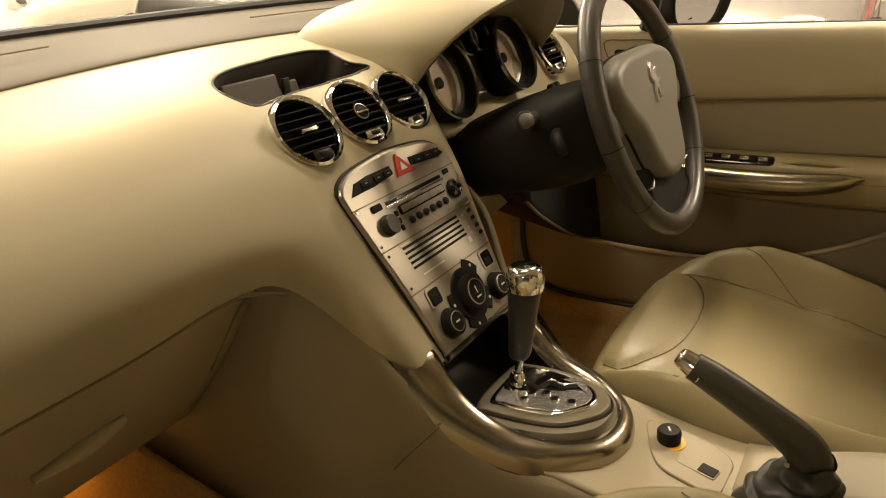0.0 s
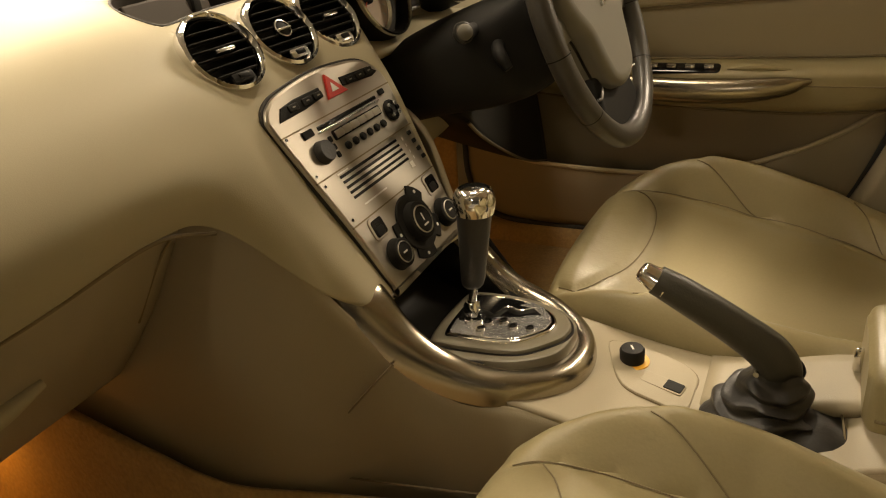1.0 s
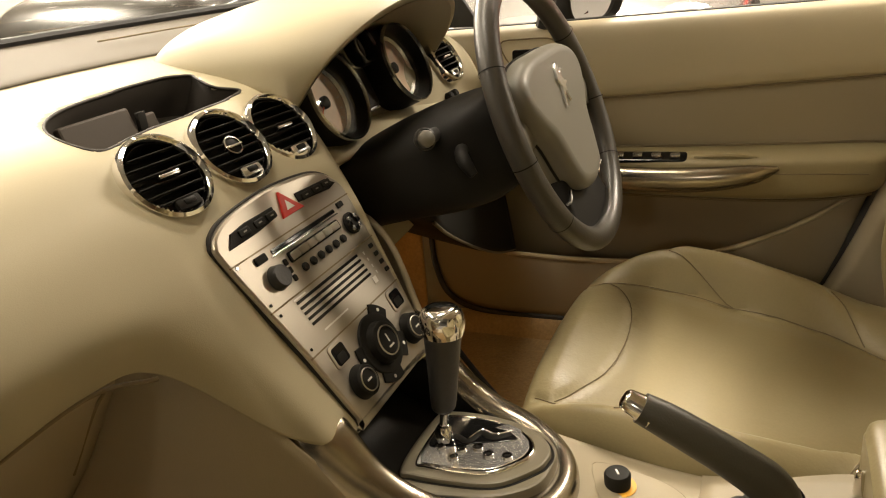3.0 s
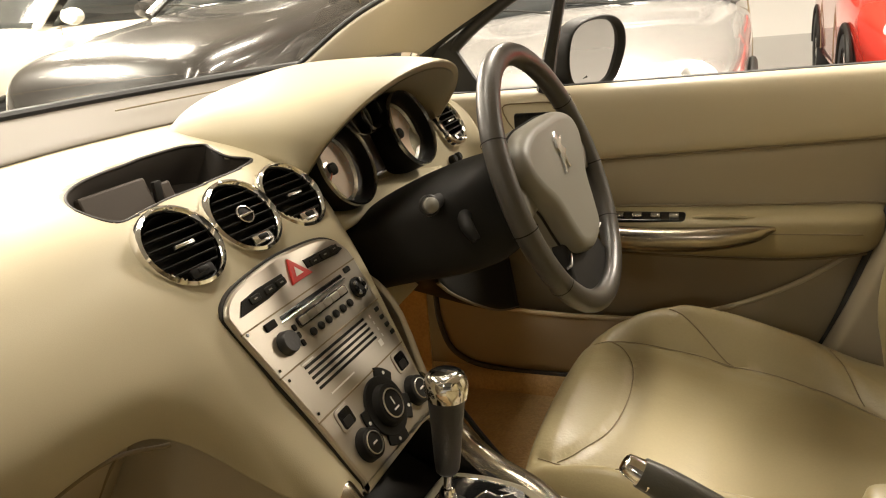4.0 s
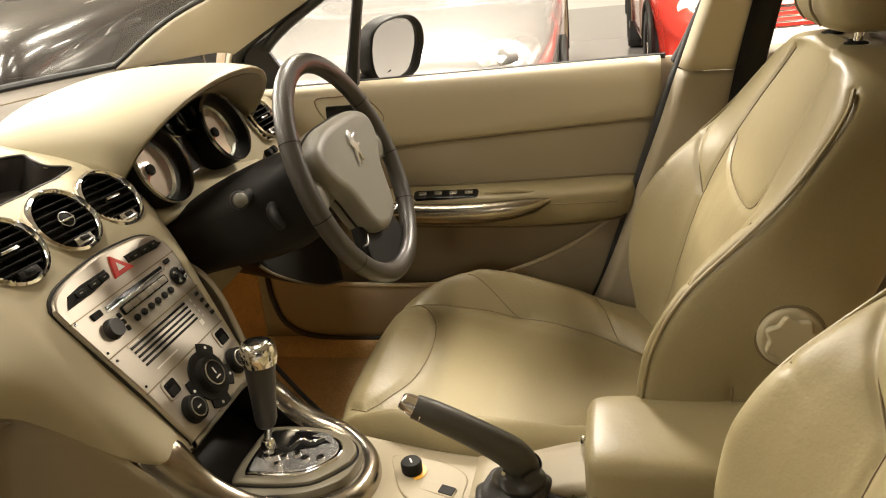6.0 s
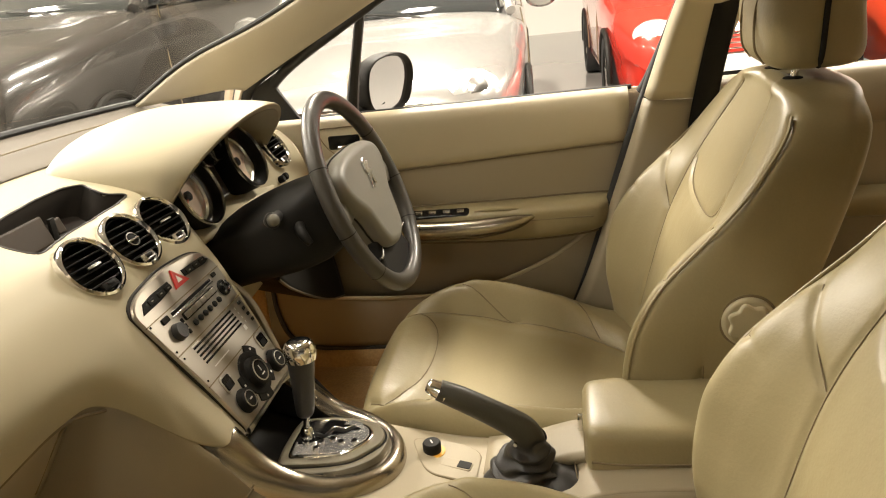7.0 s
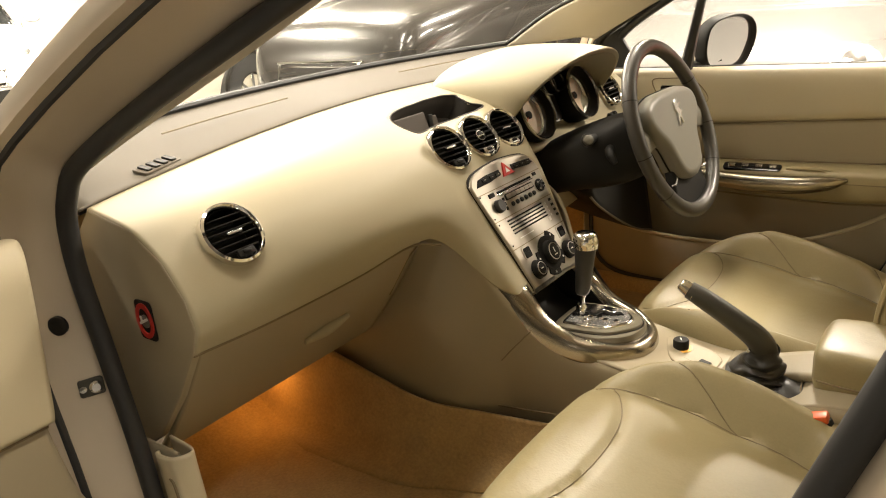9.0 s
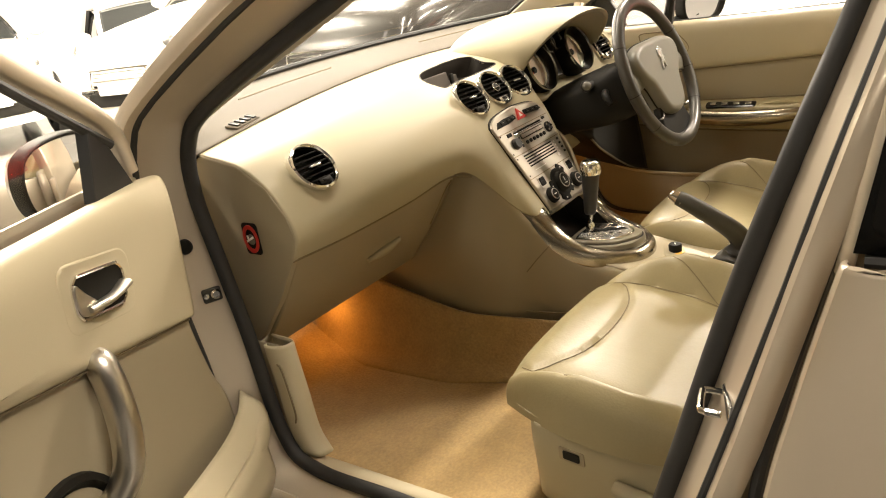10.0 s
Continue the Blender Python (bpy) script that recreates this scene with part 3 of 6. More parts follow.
part("switch_slot", plate([(0.022, -0.042), (0.022, -0.031), (0.085, -0.034), (0.099, -0.044), (0.085, -0.047)], 0.003, at(0, 0, Z0 + 0.0012), 0.001), M_BLACK, stack)
for x in (-0.078, -0.052, -0.031, 0.038, 0.060, 0.081):
    part("switch_button", plate(round_rect(0.017, 0.008, 0.002), 0.003, at(x, -0.039, Z0 + 0.003), 0.001), M_BLACK, stack)
    part("switch_mark", box(0.005, 0.0016, 0.0006, (x, -0.039, Z0 + 0.0032), 0, 1, FM), M_PAD, stack, smooth=False)
part("disc_slot", box(0.128, 0.0052, 0.0025, (0.004, -0.0715, Z0), 0.001, 1, FM), M_GLOSSBLK, stack)
part("disc_slot_lip", box(0.134, 0.002, 0.003, (0.004, -0.0760, Z0), 0.0006, 1, FM), M_ALLOY, stack)
part("eject_button", plate(round_rect(0.018, 0.009, 0.002), 0.003, at(-0.079, -0.0715, Z0 + 0.0025), 0.001), M_BLACK, stack)
part("source_button", plate(round_rect(0.012, 0.007, 0.002), 0.003, at(0.083, -0.0690, Z0 + 0.0025), 0.001), M_BLACK, stack)
rd = part("radio_panel", plate(round_rect(0.104, 0.0125, 0.003), 0.003, at(0.010, -0.0868, Z0 + 0.0022), 0.001), M_GLOSSBLK, stack)
for k in range(6):
    part("radio_key", plate(round_rect(0.0155, 0.0088, 0.0015), 0.003, at(-0.0315 + 0.0166 * k, -0.0868, Z0 + 0.0036), 0.001), M_FASCIA, rd)
for k in range(6):
    part("preset_button", lathe([(0.0048, 0), (0.0048, 0.0025), (0.0036, 0.0038), (0.001, 0.004)], 14, at(-0.0275 + 0.0163 * k, -0.1040, Z0)), M_BLACK, stack)


def knob(x, y, r, h, mat, dial=False):
    k = part("knob", lathe([(r * 1.06, 0), (r * 1.0, h * 0.3), (r * 0.93, h * 0.9), (r * 0.86, h), (0.001, h)], 32, at(x, y, Z0)), mat, stack, "round turning knob")
    if dial:
        part("knob_ring", lathe([(r * 0.72, h), (r * 0.71, h + 0.0010), (r * 0.66, h + 0.0012), (r * 0.65, h)], 30, at(x, y, Z0)), M_SATIN, k)
    return k


knob(-0.0725, -0.0965, 0.0130, 0.010, M_DARKLEA)
for k in range(3):
    part("rocker_button", plate(round_rect(0.0055, 0.0075, 0.002), 0.003, at(-0.0500, -0.0880 - 0.0095 * k, Z0 + 0.002), 0.001), M_BLACK, stack)
part("menu_pad", lathe([(0.0135, 0), (0.0135, 0.003), (0.011, 0.005), (0.001, 0.005)], 24, at(0.0835, -0.0950, Z0)), M_BLACK, stack)
for k in range(8):
    a = 2 * math.pi * k / 8
    part("menu_key", lathe([(0.0032, 0.004), (0.0030, 0.007), (0.001, 0.0072)], 10, at(0.0835 + 0.0085 * math.cos(a), -0.0950 + 0.0085 * math.sin(a), Z0)), M_ALLOY if k % 2 else M_GLOSSBLK, stack)
for k in range(5):
    part("grille_slot", box(0.130, 0.0034, 0.0014, (-0.004 + 0.0008 * k, -0.1298 - 0.0068 * k, Z0), 0.0004, 1, FM), M_GLOSSBLK, stack)
part("print_bar", box(0.05, 0.0018, 0.0006, (-0.030, -0.1700, Z0 + 0.0002), 0, 1, FM), M_WHITE, stack, smooth=False)
part("print_bar", box(0.022, 0.0018, 0.0006, (-0.060, -0.1235 - 0.0022, Z0 + 0.0002), 0, 1, FM), M_WHITE, stack, smooth=False)
part("logo_square", box(0.008, 0.008, 0.0006, (0.066, -0.166, Z0 + 0.0002), 0, 1, FM), M_WHITE, stack, smooth=False)
for k in range(4):
    part("indicator_mark", box(0.002, 0.004, 0.0006, (0.074 + 0.0008 * k, -0.133 - 0.009 * k, Z0 + 0.0002), 0, 1, FM), M_WHITE, stack, smooth=False)
    part("side_key", box(0.009, 0.0055, 0.002, (0.094 + 0.0012 * k, -0.131 - 0.0115 * k, Z0), 0.0008, 1, FM), M_BLACK, stack)
for x, y in ((-0.113, -0.066), (-0.102, -0.115), (-0.098, -0.129), (-0.088, -0.176)):
    part("pin_hole", lathe([(0.0018, 0), (0.0018, 0.0008), (0.0002, 0.0008)], 10, at(x, y, Z0)), M_GLOSSBLK, stack)
for x in (-0.056, 0.080):
    pk = part("pocket_frame", plate(round_rect(0.030, 0.028, 0.006), 0.004, at(x, -0.2000, Z0 + 0.0012), 0.0012), M_FASCIA, stack, "bright frame of a small pocket")
    part("pocket", plate(round_rect(0.023, 0.021, 0.004), 0.003, at(x, -0.2005, Z0 + 0.0018), 0.0006), M_GLOSSBLK, pk)
    part("pocket_floor", plate(round_rect(0.016, 0.011, 0.003), 0.003, at(x - 0.001, -0.2045, Z0 + 0.0024), 0.001), M_BLACK, pk)
bez = part("dial_bezel", plate(circle(0.036, 36, 0.010, -0.225), 0.004, at(0, 0, Z0 + 0.003), 0.001), M_BLACK, stack, "dark climate dial surround")
for a0, a1 in ((25, 75), (155, 205), (225, 285), (-55, -5)):
    inner_arc = [(0.010 + 0.034 * math.cos(radians(a)), -0.225 + 0.034 * math.sin(radians(a))) for a in np.linspace(a0, a1, 7)]
    outer_arc = [(0.010 + 0.0465 * math.cos(radians(a)), -0.225 + 0.0465 * math.sin(radians(a))) for a in np.linspace(a1 - 6, a0 + 6, 7)]
    wing = part("bezel_wing", plate(inner_arc + outer_arc, 0.003, at(0, 0, Z0 + 0.0022), 0.0008), M_BLACK, bez)
    am = radians(0.5 * (a0 + a1))
    part("wing_mark", lathe([(0.0022, 0), (0.0022, 0.0006), (0.001, 0.0007)], 10, at(0.010 + 0.0405 * math.cos(am), -0.225 + 0.0405 * math.sin(am), Z0 + 0.0022)), M_WHITE, wing)
k = knob(0.010, -0.225, 0.0250, 0.013, M_BLACK, True)
part("mark_bar", box(0.0016, 0.010, 0.0008, (0.010, -0.222, Z0 + 0.0138), 0, 1, FM), M_WHITE, k, smooth=False)
part("mark_bar", box(0.010, 0.002, 0.0008, (0.010, -0.232, Z0 + 0.0138), 0, 1, FM), M_WHITE, k, smooth=False)
for x in (-0.050, 0.073):
    k = knob(x, -0.240, 0.0185, 0.011, M_BLACK, True)
    part("mark_bar", box(0.008, 0.002, 0.0008, (x, -0.240, Z0 + 0.0118), 0, 1, FM), M_WHITE, k, smooth=False)

# ---- centre console ----
console = thing("centre_console", "beige centre console with brushed metal surround between the seats", "console")
CY = (0.36, 0.16, 0.0, -0.09, -0.155, -0.24, -0.34, -0.45, -0.60, -0.70, -0.95)
CZ = (0.760, 0.800, 0.802, 0.766, 0.656, 0.566, 0.546, 0.528, 0.526, 0.556, 0.562)
CX = (0.225, 0.225, 0.212, 0.183, 0.143, 0.118, 0.098, 0.096, 0.090, 0.084, 0.084)
for s in (-1, 1):
    rows = []
    for f, bulge in ((0.0, 0.0), (0.06, 0.006), (0.3, 0.004), (0.6, -0.010), (1.0, 0.0)):
        rows.append([(s * (x + bulge + (0.020 * f)), y, z + (0.30 - z) * f) for x, y, z in zip(CX, CY, CZ)])
    part("side_wall", net(rows, 5, 5), M_TRIM, console, "sand plastic tunnel side", thick=0.008, off=s)
part("wall_joint", tube([(-0.1400, -0.193, 0.606), (-0.1560, -0.165, 0.575), (-0.1660, -0.140, 0.545)], 0.0014, 6), M_SEAM, console)
part("wall_joint", tube([(-0.168, -0.10, 0.44), (-0.148, -0.24, 0.445), (-0.130, -0.36, 0.452), (-0.115, -0.50, 0.455)], 0.0014, 6), M_SEAM, console)
deck = [[(x, y, z + 0.004 * (1 - (x / 0.11) ** 2)) for x in (-w, -0.6 * w, 0.0, 0.6 * w, w)] for y, z, w in ((-0.30, 0.556, 0.102), (-0.36, 0.545, 0.099), (-0.45, 0.528, 0.098), (-0.55, 0.522, 0.095), (-0.62, 0.530, 0.090), (-0.70, 0.556, 0.085), (-0.95, 0.562, 0.085))]
part("deck", net(deck, 5, 5), M_TRIM, console, "beige console deck", thick=0.008, off=-1)
# dark well in front of the selector
part("well", net([[(x, -0.10, 0.66), (x, -0.125, 0.59), (x * 0.9, -0.19, 0.570), (x * 0.5, -0.30, 0.560)] for x in (-0.095, -0.05, 0.05, 0.095)], 4, 5), M_BLACK, console, "dark storage well", thick=0.006, off=1)
for s in (-1, 1):
    part("well_side", net([[(s * 0.098, -0.10, 0.70), (s * 0.096, -0.10, 0.57)], [(s * 0.100, -0.19, 0.605), (s * 0.092, -0.19, 0.565)], [(s * 0.072, -0.27, 0.578), (s * 0.070, -0.27, 0.565)]], 4, 2), M_BLACK, console, thick=0.004)
BAND = [
    [(-0.088, -0.156, 0.664), (-0.091, -0.160, 0.671), (-0.100, -0.164, 0.675), (-0.126, -0.156, 0.677), (-0.143, -0.142, 0.673), (-0.148, -0.135, 0.662)],
    [(-0.088, -0.198, 0.610), (-0.093, -0.200, 0.620), (-0.102, -0.203, 0.627), (-0.122, -0.196, 0.627), (-0.135, -0.184, 0.618), (-0.139, -0.177, 0.604)],
    [(-0.080, -0.244, 0.576), (-0.084, -0.246, 0.586), (-0.092, -0.250, 0.593), (-0.108, -0.249, 0.591), (-0.118, -0.241, 0.582), (-0.122, -0.235, 0.567)],
    [(-0.067, -0.296, 0.562), (-0.070, -0.298, 0.572), (-0.077, -0.304, 0.578), (-0.089, -0.309, 0.576), (-0.097, -0.310, 0.566), (-0.099, -0.310, 0.550)],
    [(-0.038, -0.331, 0.556), (-0.040, -0.334, 0.566), (-0.044, -0.342, 0.571), (-0.050, -0.353, 0.569), (-0.053, -0.360, 0.559), (-0.053, -0.361, 0.542)],
]
BAND = [row[:5] + [(row[5][0], row[5][1], row[5][2] - 0.009)] for row in BAND]
BAND = [[(p[0] + 0.35 * (p[0] - q[0]) + 0.006, p[1] + 0.35 * (p[1] - q[1]) + 0.008, p[2] + 0.35 * (p[2] - q[2]) - 0.008) for p, q in zip(BAND[0], BAND[1])]] + BAND
BAND = BAND + [[(0, -0.345, 0.553), (0, -0.349, 0.564), (0, -0.357, 0.569), (0, -0.368, 0.567), (0, -0.375, 0.556), (0, -0.376, 0.540)]] + [[(-x, y, z) for x, y, z in row] for row in BAND[::-1]]
part("metal_surround", net(BAND, 7, 5), M_NICKEL, console, "brushed nickel horseshoe surround", thick=0.004)
part("surround_joint", tube([(-0.092, -0.158, 0.6725), (-0.100, -0.162, 0.6765), (-0.126, -0.154, 0.6785), (-0.145, -0.140, 0.673)], 0.0012, 6), M_SEAM, console)
GP = pose(0.006, -0.263, 0.578, -4)


def rounded(pts, k=5):
    return smooth_line(pts, k, True)


# a shield-like outline: wide towards the dashboard, blunt towards the armrest
SHIELD = [(-0.040, 0.060), (-0.044, 0.046), (-0.046, 0.020), (-0.045, -0.018), (-0.038, -0.040), (-0.016, -0.062), (-0.004, -0.067), (0.010, -0.067), (0.028, -0.056), (0.046, -0.028), (0.056, 0.010), (0.058, 0.044), (0.050, 0.060), (0.0, 0.064)]


def shield(k, dx=0.0, dy=0.0):
    return rounded([(0.004 + (x - 0.004) * k + dx, y * k + dy) for x, y in SHIELD])


part("selector_base", plate(rounded([(-0.068, 0.075), (-0.073, 0.0), (-0.066, -0.045), (-0.040, -0.082), (0.0, -0.090), (0.030, -0.083), (0.056, -0.055), (0.066, 0.0), (0.062, 0.075)]), 0.02, GP, 0.004), M_OLIVE, console, "olive plastic selector base")
part("selector_gap", plate(shield(1.30), 0.01, GP @ Matrix.Translation((0, 0, 0.0008)), 0.0005), M_BLACK, console)
part("selector_ridge", plate(shield(1.25), 0.01, GP @ Matrix.Translation((0, 0, 0.006)), 0.003), M_OLIVE, console)
sp = part("selector_plate", plate(shield(1.0), 0.006, GP @ Matrix.Translation((0, 0, 0.0105)), 0.003, 4), M_CHROME, console, "polished chrome selector plate")
part("plate_face", plate(shield(0.90), 0.002, GP @ Matrix.Translation((0, 0, 0.0112)), 0.0006), M_BRIGHT, sp)
part("gate_black", plate(rounded([(-0.010, 0.054), (-0.004, 0.020), (0.006, -0.004), (0.010, -0.026), (0.022, -0.046), (0.036, -0.036), (0.048, 0.004), (0.050, 0.050), (0.020, 0.056)], 4), 0.002, GP @ Matrix.Translation((0, 0, 0.0122)), 0.0006), M_GLOSSBLK, sp, "gloss black gate insert")
gate = [(0.004, 0.046, 0.0126), (0.012, 0.030, 0.0126), (0.004, 0.012, 0.0126), (0.022, 0.002, 0.0126), (0.016, -0.016, 0.0126), (0.026, -0.034, 0.0126)]
part("gate_slot", tube([tuple(GP @ Vector(p)) for p in gate], 0.0042, 8, 4, False, 0.3), M_BLACK, sp)
part("gate_trim", tube([tuple(GP @ Vector((x + 0.006, y, z))) for x, y, z in gate[2:]], 0.0016, 8, 4), M_CHROME, sp)
part("bright_wedge", plate([(0.014, -0.050), (0.030, -0.030), (0.034, -0.012), (0.044, -0.024), (0.034, -0.044)], 0.002, GP @ Matrix.Translation((0, 0, 0.0134)), 0.0006), M_BRIGHT, sp)
for x, y in ((-0.010, 0.040), (-0.026, 0.018), (-0.010, 0.014), (-0.004, -0.004), (-0.014, -0.020), (-0.014, -0.042)):
    part("position_ring", lathe([(0.0058, 0.0), (0.0058, 0.0022), (0.0038, 0.0022), (0.0038, 0.0)], 16, GP @ Matrix.Translation((x, y, 0.0115))), M_CHROME, sp)
    part("position_stud", lathe([(0.0034, 0.0), (0.0032, 0.0014), (0.001, 0.0016)], 12, GP @ Matrix.Translation((x, y, 0.0115))), M_BLACK, sp)
# heater knob and switch on the deck
DK = pose(0.040, -0.414, 0.536)
part("amber_collar", lathe([(0.0215, -0.004), (0.0205, 0.003), (0.013, 0.004), (0.001, 0.004)], 24, DK), M_AMBER, console, "amber collar")
kn = part("deck_knob", lathe([(0.0145, 0.003), (0.0150, 0.018), (0.013, 0.021), (0.001, 0.021)], 24, DK), M_BLACK, console, "small black deck knob")
part("mark_bar", box(0.009, 0.002, 0.001, (0, 0, 0.0214), 0, 1, DK @ pose(0, 0, 0, 0, 0, 30)), M_WHITE, kn, smooth=False)
PO = smooth_line([(0.056, 0.056), (0.020, 0.050), (-0.022, 0.026), (-0.034, -0.010), (-0.036, -0.046), (0.000, -0.052), (0.036, -0.048), (0.056, -0.010)], 4, True)
part("panel_gap", plate(PO * 1.03, 0.004, pose(0.012, -0.440, 0.5352, 8), 0.0008), M_SEAM, console)
part("switch_panel", plate(PO, 0.004, pose(0.012, -0.440, 0.5366, 8), 0.0015), M_TRIM, console)
part("deck_switch", plate(round_rect(0.050, 0.021, 0.003), 0.004, pose(0.012, -0.456, 0.5356, 0, -6, 78), 0.001), M_TRIM, console)
part("deck_switch_cap", plate(round_rect(0.021, 0.017, 0.002), 0.004, pose(0.010, -0.469, 0.5352, 0, -6, 78), 0.001), M_BLACK, console)

# ---- gear lever ----
lever = thing("gear_lever", "automatic gear lever with grey leather grip and chrome cap", "gear lever", m=pose(0.008, -0.228, 0.590))
part("rod", tube([(0, 0.006, -0.01), (0.001, 0.004, 0.02), (0.002, 0.0, 0.05)], 0.0055, 12), M_CHROME, lever)
part("collar", lathe([(0.011, 0.0), (0.011, 0.012), (0.008, 0.018), (0.006, 0.018)], 16, pose(0, 0.005, 0)), M_CHROME, lever)
grip = [[(w * c, 0.002 - 0.10 * (z - 0.04) + d * s, z) for c, s in ((1, 0), (0.72, 0.72), (0, 1), (-0.72, 0.72), (-1, 0), (-0.72, -0.72), (0, -1), (0.72, -0.72))] for z, w, d in ((0.040, 0.010, 0.011), (0.048, 0.0135, 0.0145), (0.080, 0.015, 0.017), (0.120, 0.0175, 0.020), (0.143, 0.0195, 0.022))]
G = catmull(np.array(grip), 5)
G = catmull(G.transpose(1, 0, 2), 4, True).transpose(1, 0, 2)
part("grip", sheet(G, False, True, True), M_DARKLEA, lever, "dark grey leather grip")
capr = [[(w * c, -0.009 + d * s, z) for c, s in ((1, 0), (0.72, 0.72), (0, 1), (-0.72, 0.72), (-1, 0), (-0.72, -0.72), (0, -1), (0.72, -0.72))] for z, w, d in ((0.139, 0.0202, 0.0228), (0.150, 0.0222, 0.0252), (0.162, 0.0215, 0.0240), (0.170, 0.016, 0.018), (0.172, 0.004, 0.004))]
G = catmull(np.array(capr), 5)
G = catmull(G.transpose(1, 0, 2), 4, True).transpose(1, 0, 2)
part("cap", sheet(G, False, True, True), M_CHROME, lever, "polished chrome cap")
part("chrome_spine", tube([(0.0135, -0.004, 0.045), (0.0165, -0.006, 0.10), (0.0190, -0.008, 0.143)], 0.0055, 10), M_CHROME, lever)

# ---- handbrake ----
brake = thing("handbrake", "raised dark grey handbrake lever with leather gaiter", "handbrake")
HB = [(-0.028, -0.452, 0.692), (-0.026, -0.480, 0.677), (-0.018, -0.530, 0.643), (-0.010, -0.566, 0.612), (-0.006, -0.576, 0.584), (-0.004, -0.566, 0.545)]
part("grip", tube(HB, [0.0145, 0.0165, 0.018, 0.020, 0.021, 0.019], 16, 6, False, 1.1), M_BRAKE, brake, "dark olive grey grip")
part("button", tube([(-0.0286, -0.436, 0.7015), (-0.0285, -0.440, 0.699), (-0.0278, -0.462, 0.686)], [0.0080, 0.0112, 0.0150], 16, 4), M_CHROME, brake, "chrome release button")
gait = []
for k, (z, rx, ry, cy) in enumerate(((0.520, 0.054, 0.066, -0.566), (0.530, 0.052, 0.062, -0.566), (0.536, 0.043, 0.053, -0.565), (0.546, 0.047, 0.054, -0.565), (0.552, 0.037, 0.043, -0.566), (0.562, 0.041, 0.044, -0.567), (0.568, 0.031, 0.034, -0.570), (0.578, 0.034, 0.034, -0.572), (0.586, 0.0245, 0.026, -0.575), (0.596, 0.0235, 0.025, -0.577))):
    gait.append([(-0.008 + rx * math.cos(a) * (1 + 0.07 * math.sin(5 * a + 1.9 * k) + 0.03 * math.sin(9 * a + k)), cy + ry * math.sin(a) * (1 + 0.06 * math.sin(4 * a + 1.3 * k)), z + 0.004 * math.sin(3 * a + k)) for a in np.linspace(0, 2 * math.pi, 28, endpoint=False)])
gaiter = part("gaiter", net(gait, 5, 2, False, True), M_DARKLEA, brake, "folded dark leather gaiter")
skirt = []
for u in np.linspace(0, 1, 7):
    y = -0.585 - 0.115 * u
    w = 0.052 - 0.020 * u * u
    skirt.append([(-0.012 + w * a, y, 0.522 + 0.010 * u + (0.026 - 0.014 * u) * (1 - a * a) + 0.004 * math.sin(9 * u + 4 * a)) for a in np.linspace(-1, 1, 7)])
part("gaiter_skirt", net(skirt, 4, 4), M_DARKLEA, brake, "loose gaiter skirt", thick=0.003)
part("skirt_seam", tube([(-0.012 + 0.050 * a, -0.640 + 0.006 * a, 0.528 + 0.021 * (1 - a * a)) for a in np.linspace(-0.95, 0.95, 7)], 0.0012, 6), M_SEAM, gaiter)
part("mount_ring", tube([(-0.028, -0.555, 0.596), (0.002, -0.560, 0.590), (0.018, -0.582, 0.584)], 0.003, 8), M_ALLOY, brake)

# ---- armrest and buckle ----
rest = thing("armrest", "padded beige leather centre armrest on the console", "armrest")
AR = []
for y, sc in ((-0.655, 0.72), (-0.668, 0.94), (-0.72, 1.0), (-0.80, 1.0), (-0.90, 1.0), (-0.99, 0.95)):
    AR.append([(0.045 + 0.082 * sc * a, y, 0.583 + 0.041 * sc * b) for a, b in ((1, 0), (0.97, 0.75), (0.7, 1), (0, 1.06), (-0.7, 1), (-0.97, 0.75), (-1, 0), (-0.97, -0.8), (-0.6, -1), (0.6, -1), (0.97, -0.8))])
G = catmull(np.array(AR), 5)
G = catmull(G.transpose(1, 0, 2), 4, True).transpose(1, 0, 2)
part("pad", sheet(G, False, True, True), M_LEATHER, rest, "beige leather armrest pad")
part("seam", tube([(-0.034, -0.665, 0.570), (-0.0385, -0.72, 0.568), (-0.0385, -0.85, 0.568), (-0.0385, -0.98, 0.568)], 0.0016, 6), M_SEAM, rest)
part("bracket", box(0.10, 0.26, 0.08, (0.05, -0.86, 0.53), 0.02, 3), M_TRIM, rest)
part("latch", box(0.008, 0.012, 0.030, (0.062, -0.652, 0.575), 0.003, 2), M_CHROME, rest, "bright latch")
part("tray_wall", net([[(x, -0.50, 0.522), (x, -0.57, 0.532), (x, -0.66, 0.556), (x, -0.80, 0.562)] for x in (-0.005, 0.045, 0.095)], 3, 4), M_TRIM, console, thick=0.012)
buckle = thing("seat_belt_buckle", "orange-red seat belt release in a black buckle beside the tunnel", "buckle", m=pose(-0.124, -0.692, 0.522, -18, 0, 4))
part("body", box(0.028, 0.050, 0.060, (0, 0, 0), 0.006, 2), M_BLACK, buckle)
part("release", box(0.023, 0.044, 0.014, (0, 0, 0.034), 0.003, 2), M_ORANGE, buckle, "orange-red release button")
part("stalk", box(0.016, 0.008, 0.12, (0, 0, -0.08), 0.002, 1), M_BLACK, buckle)

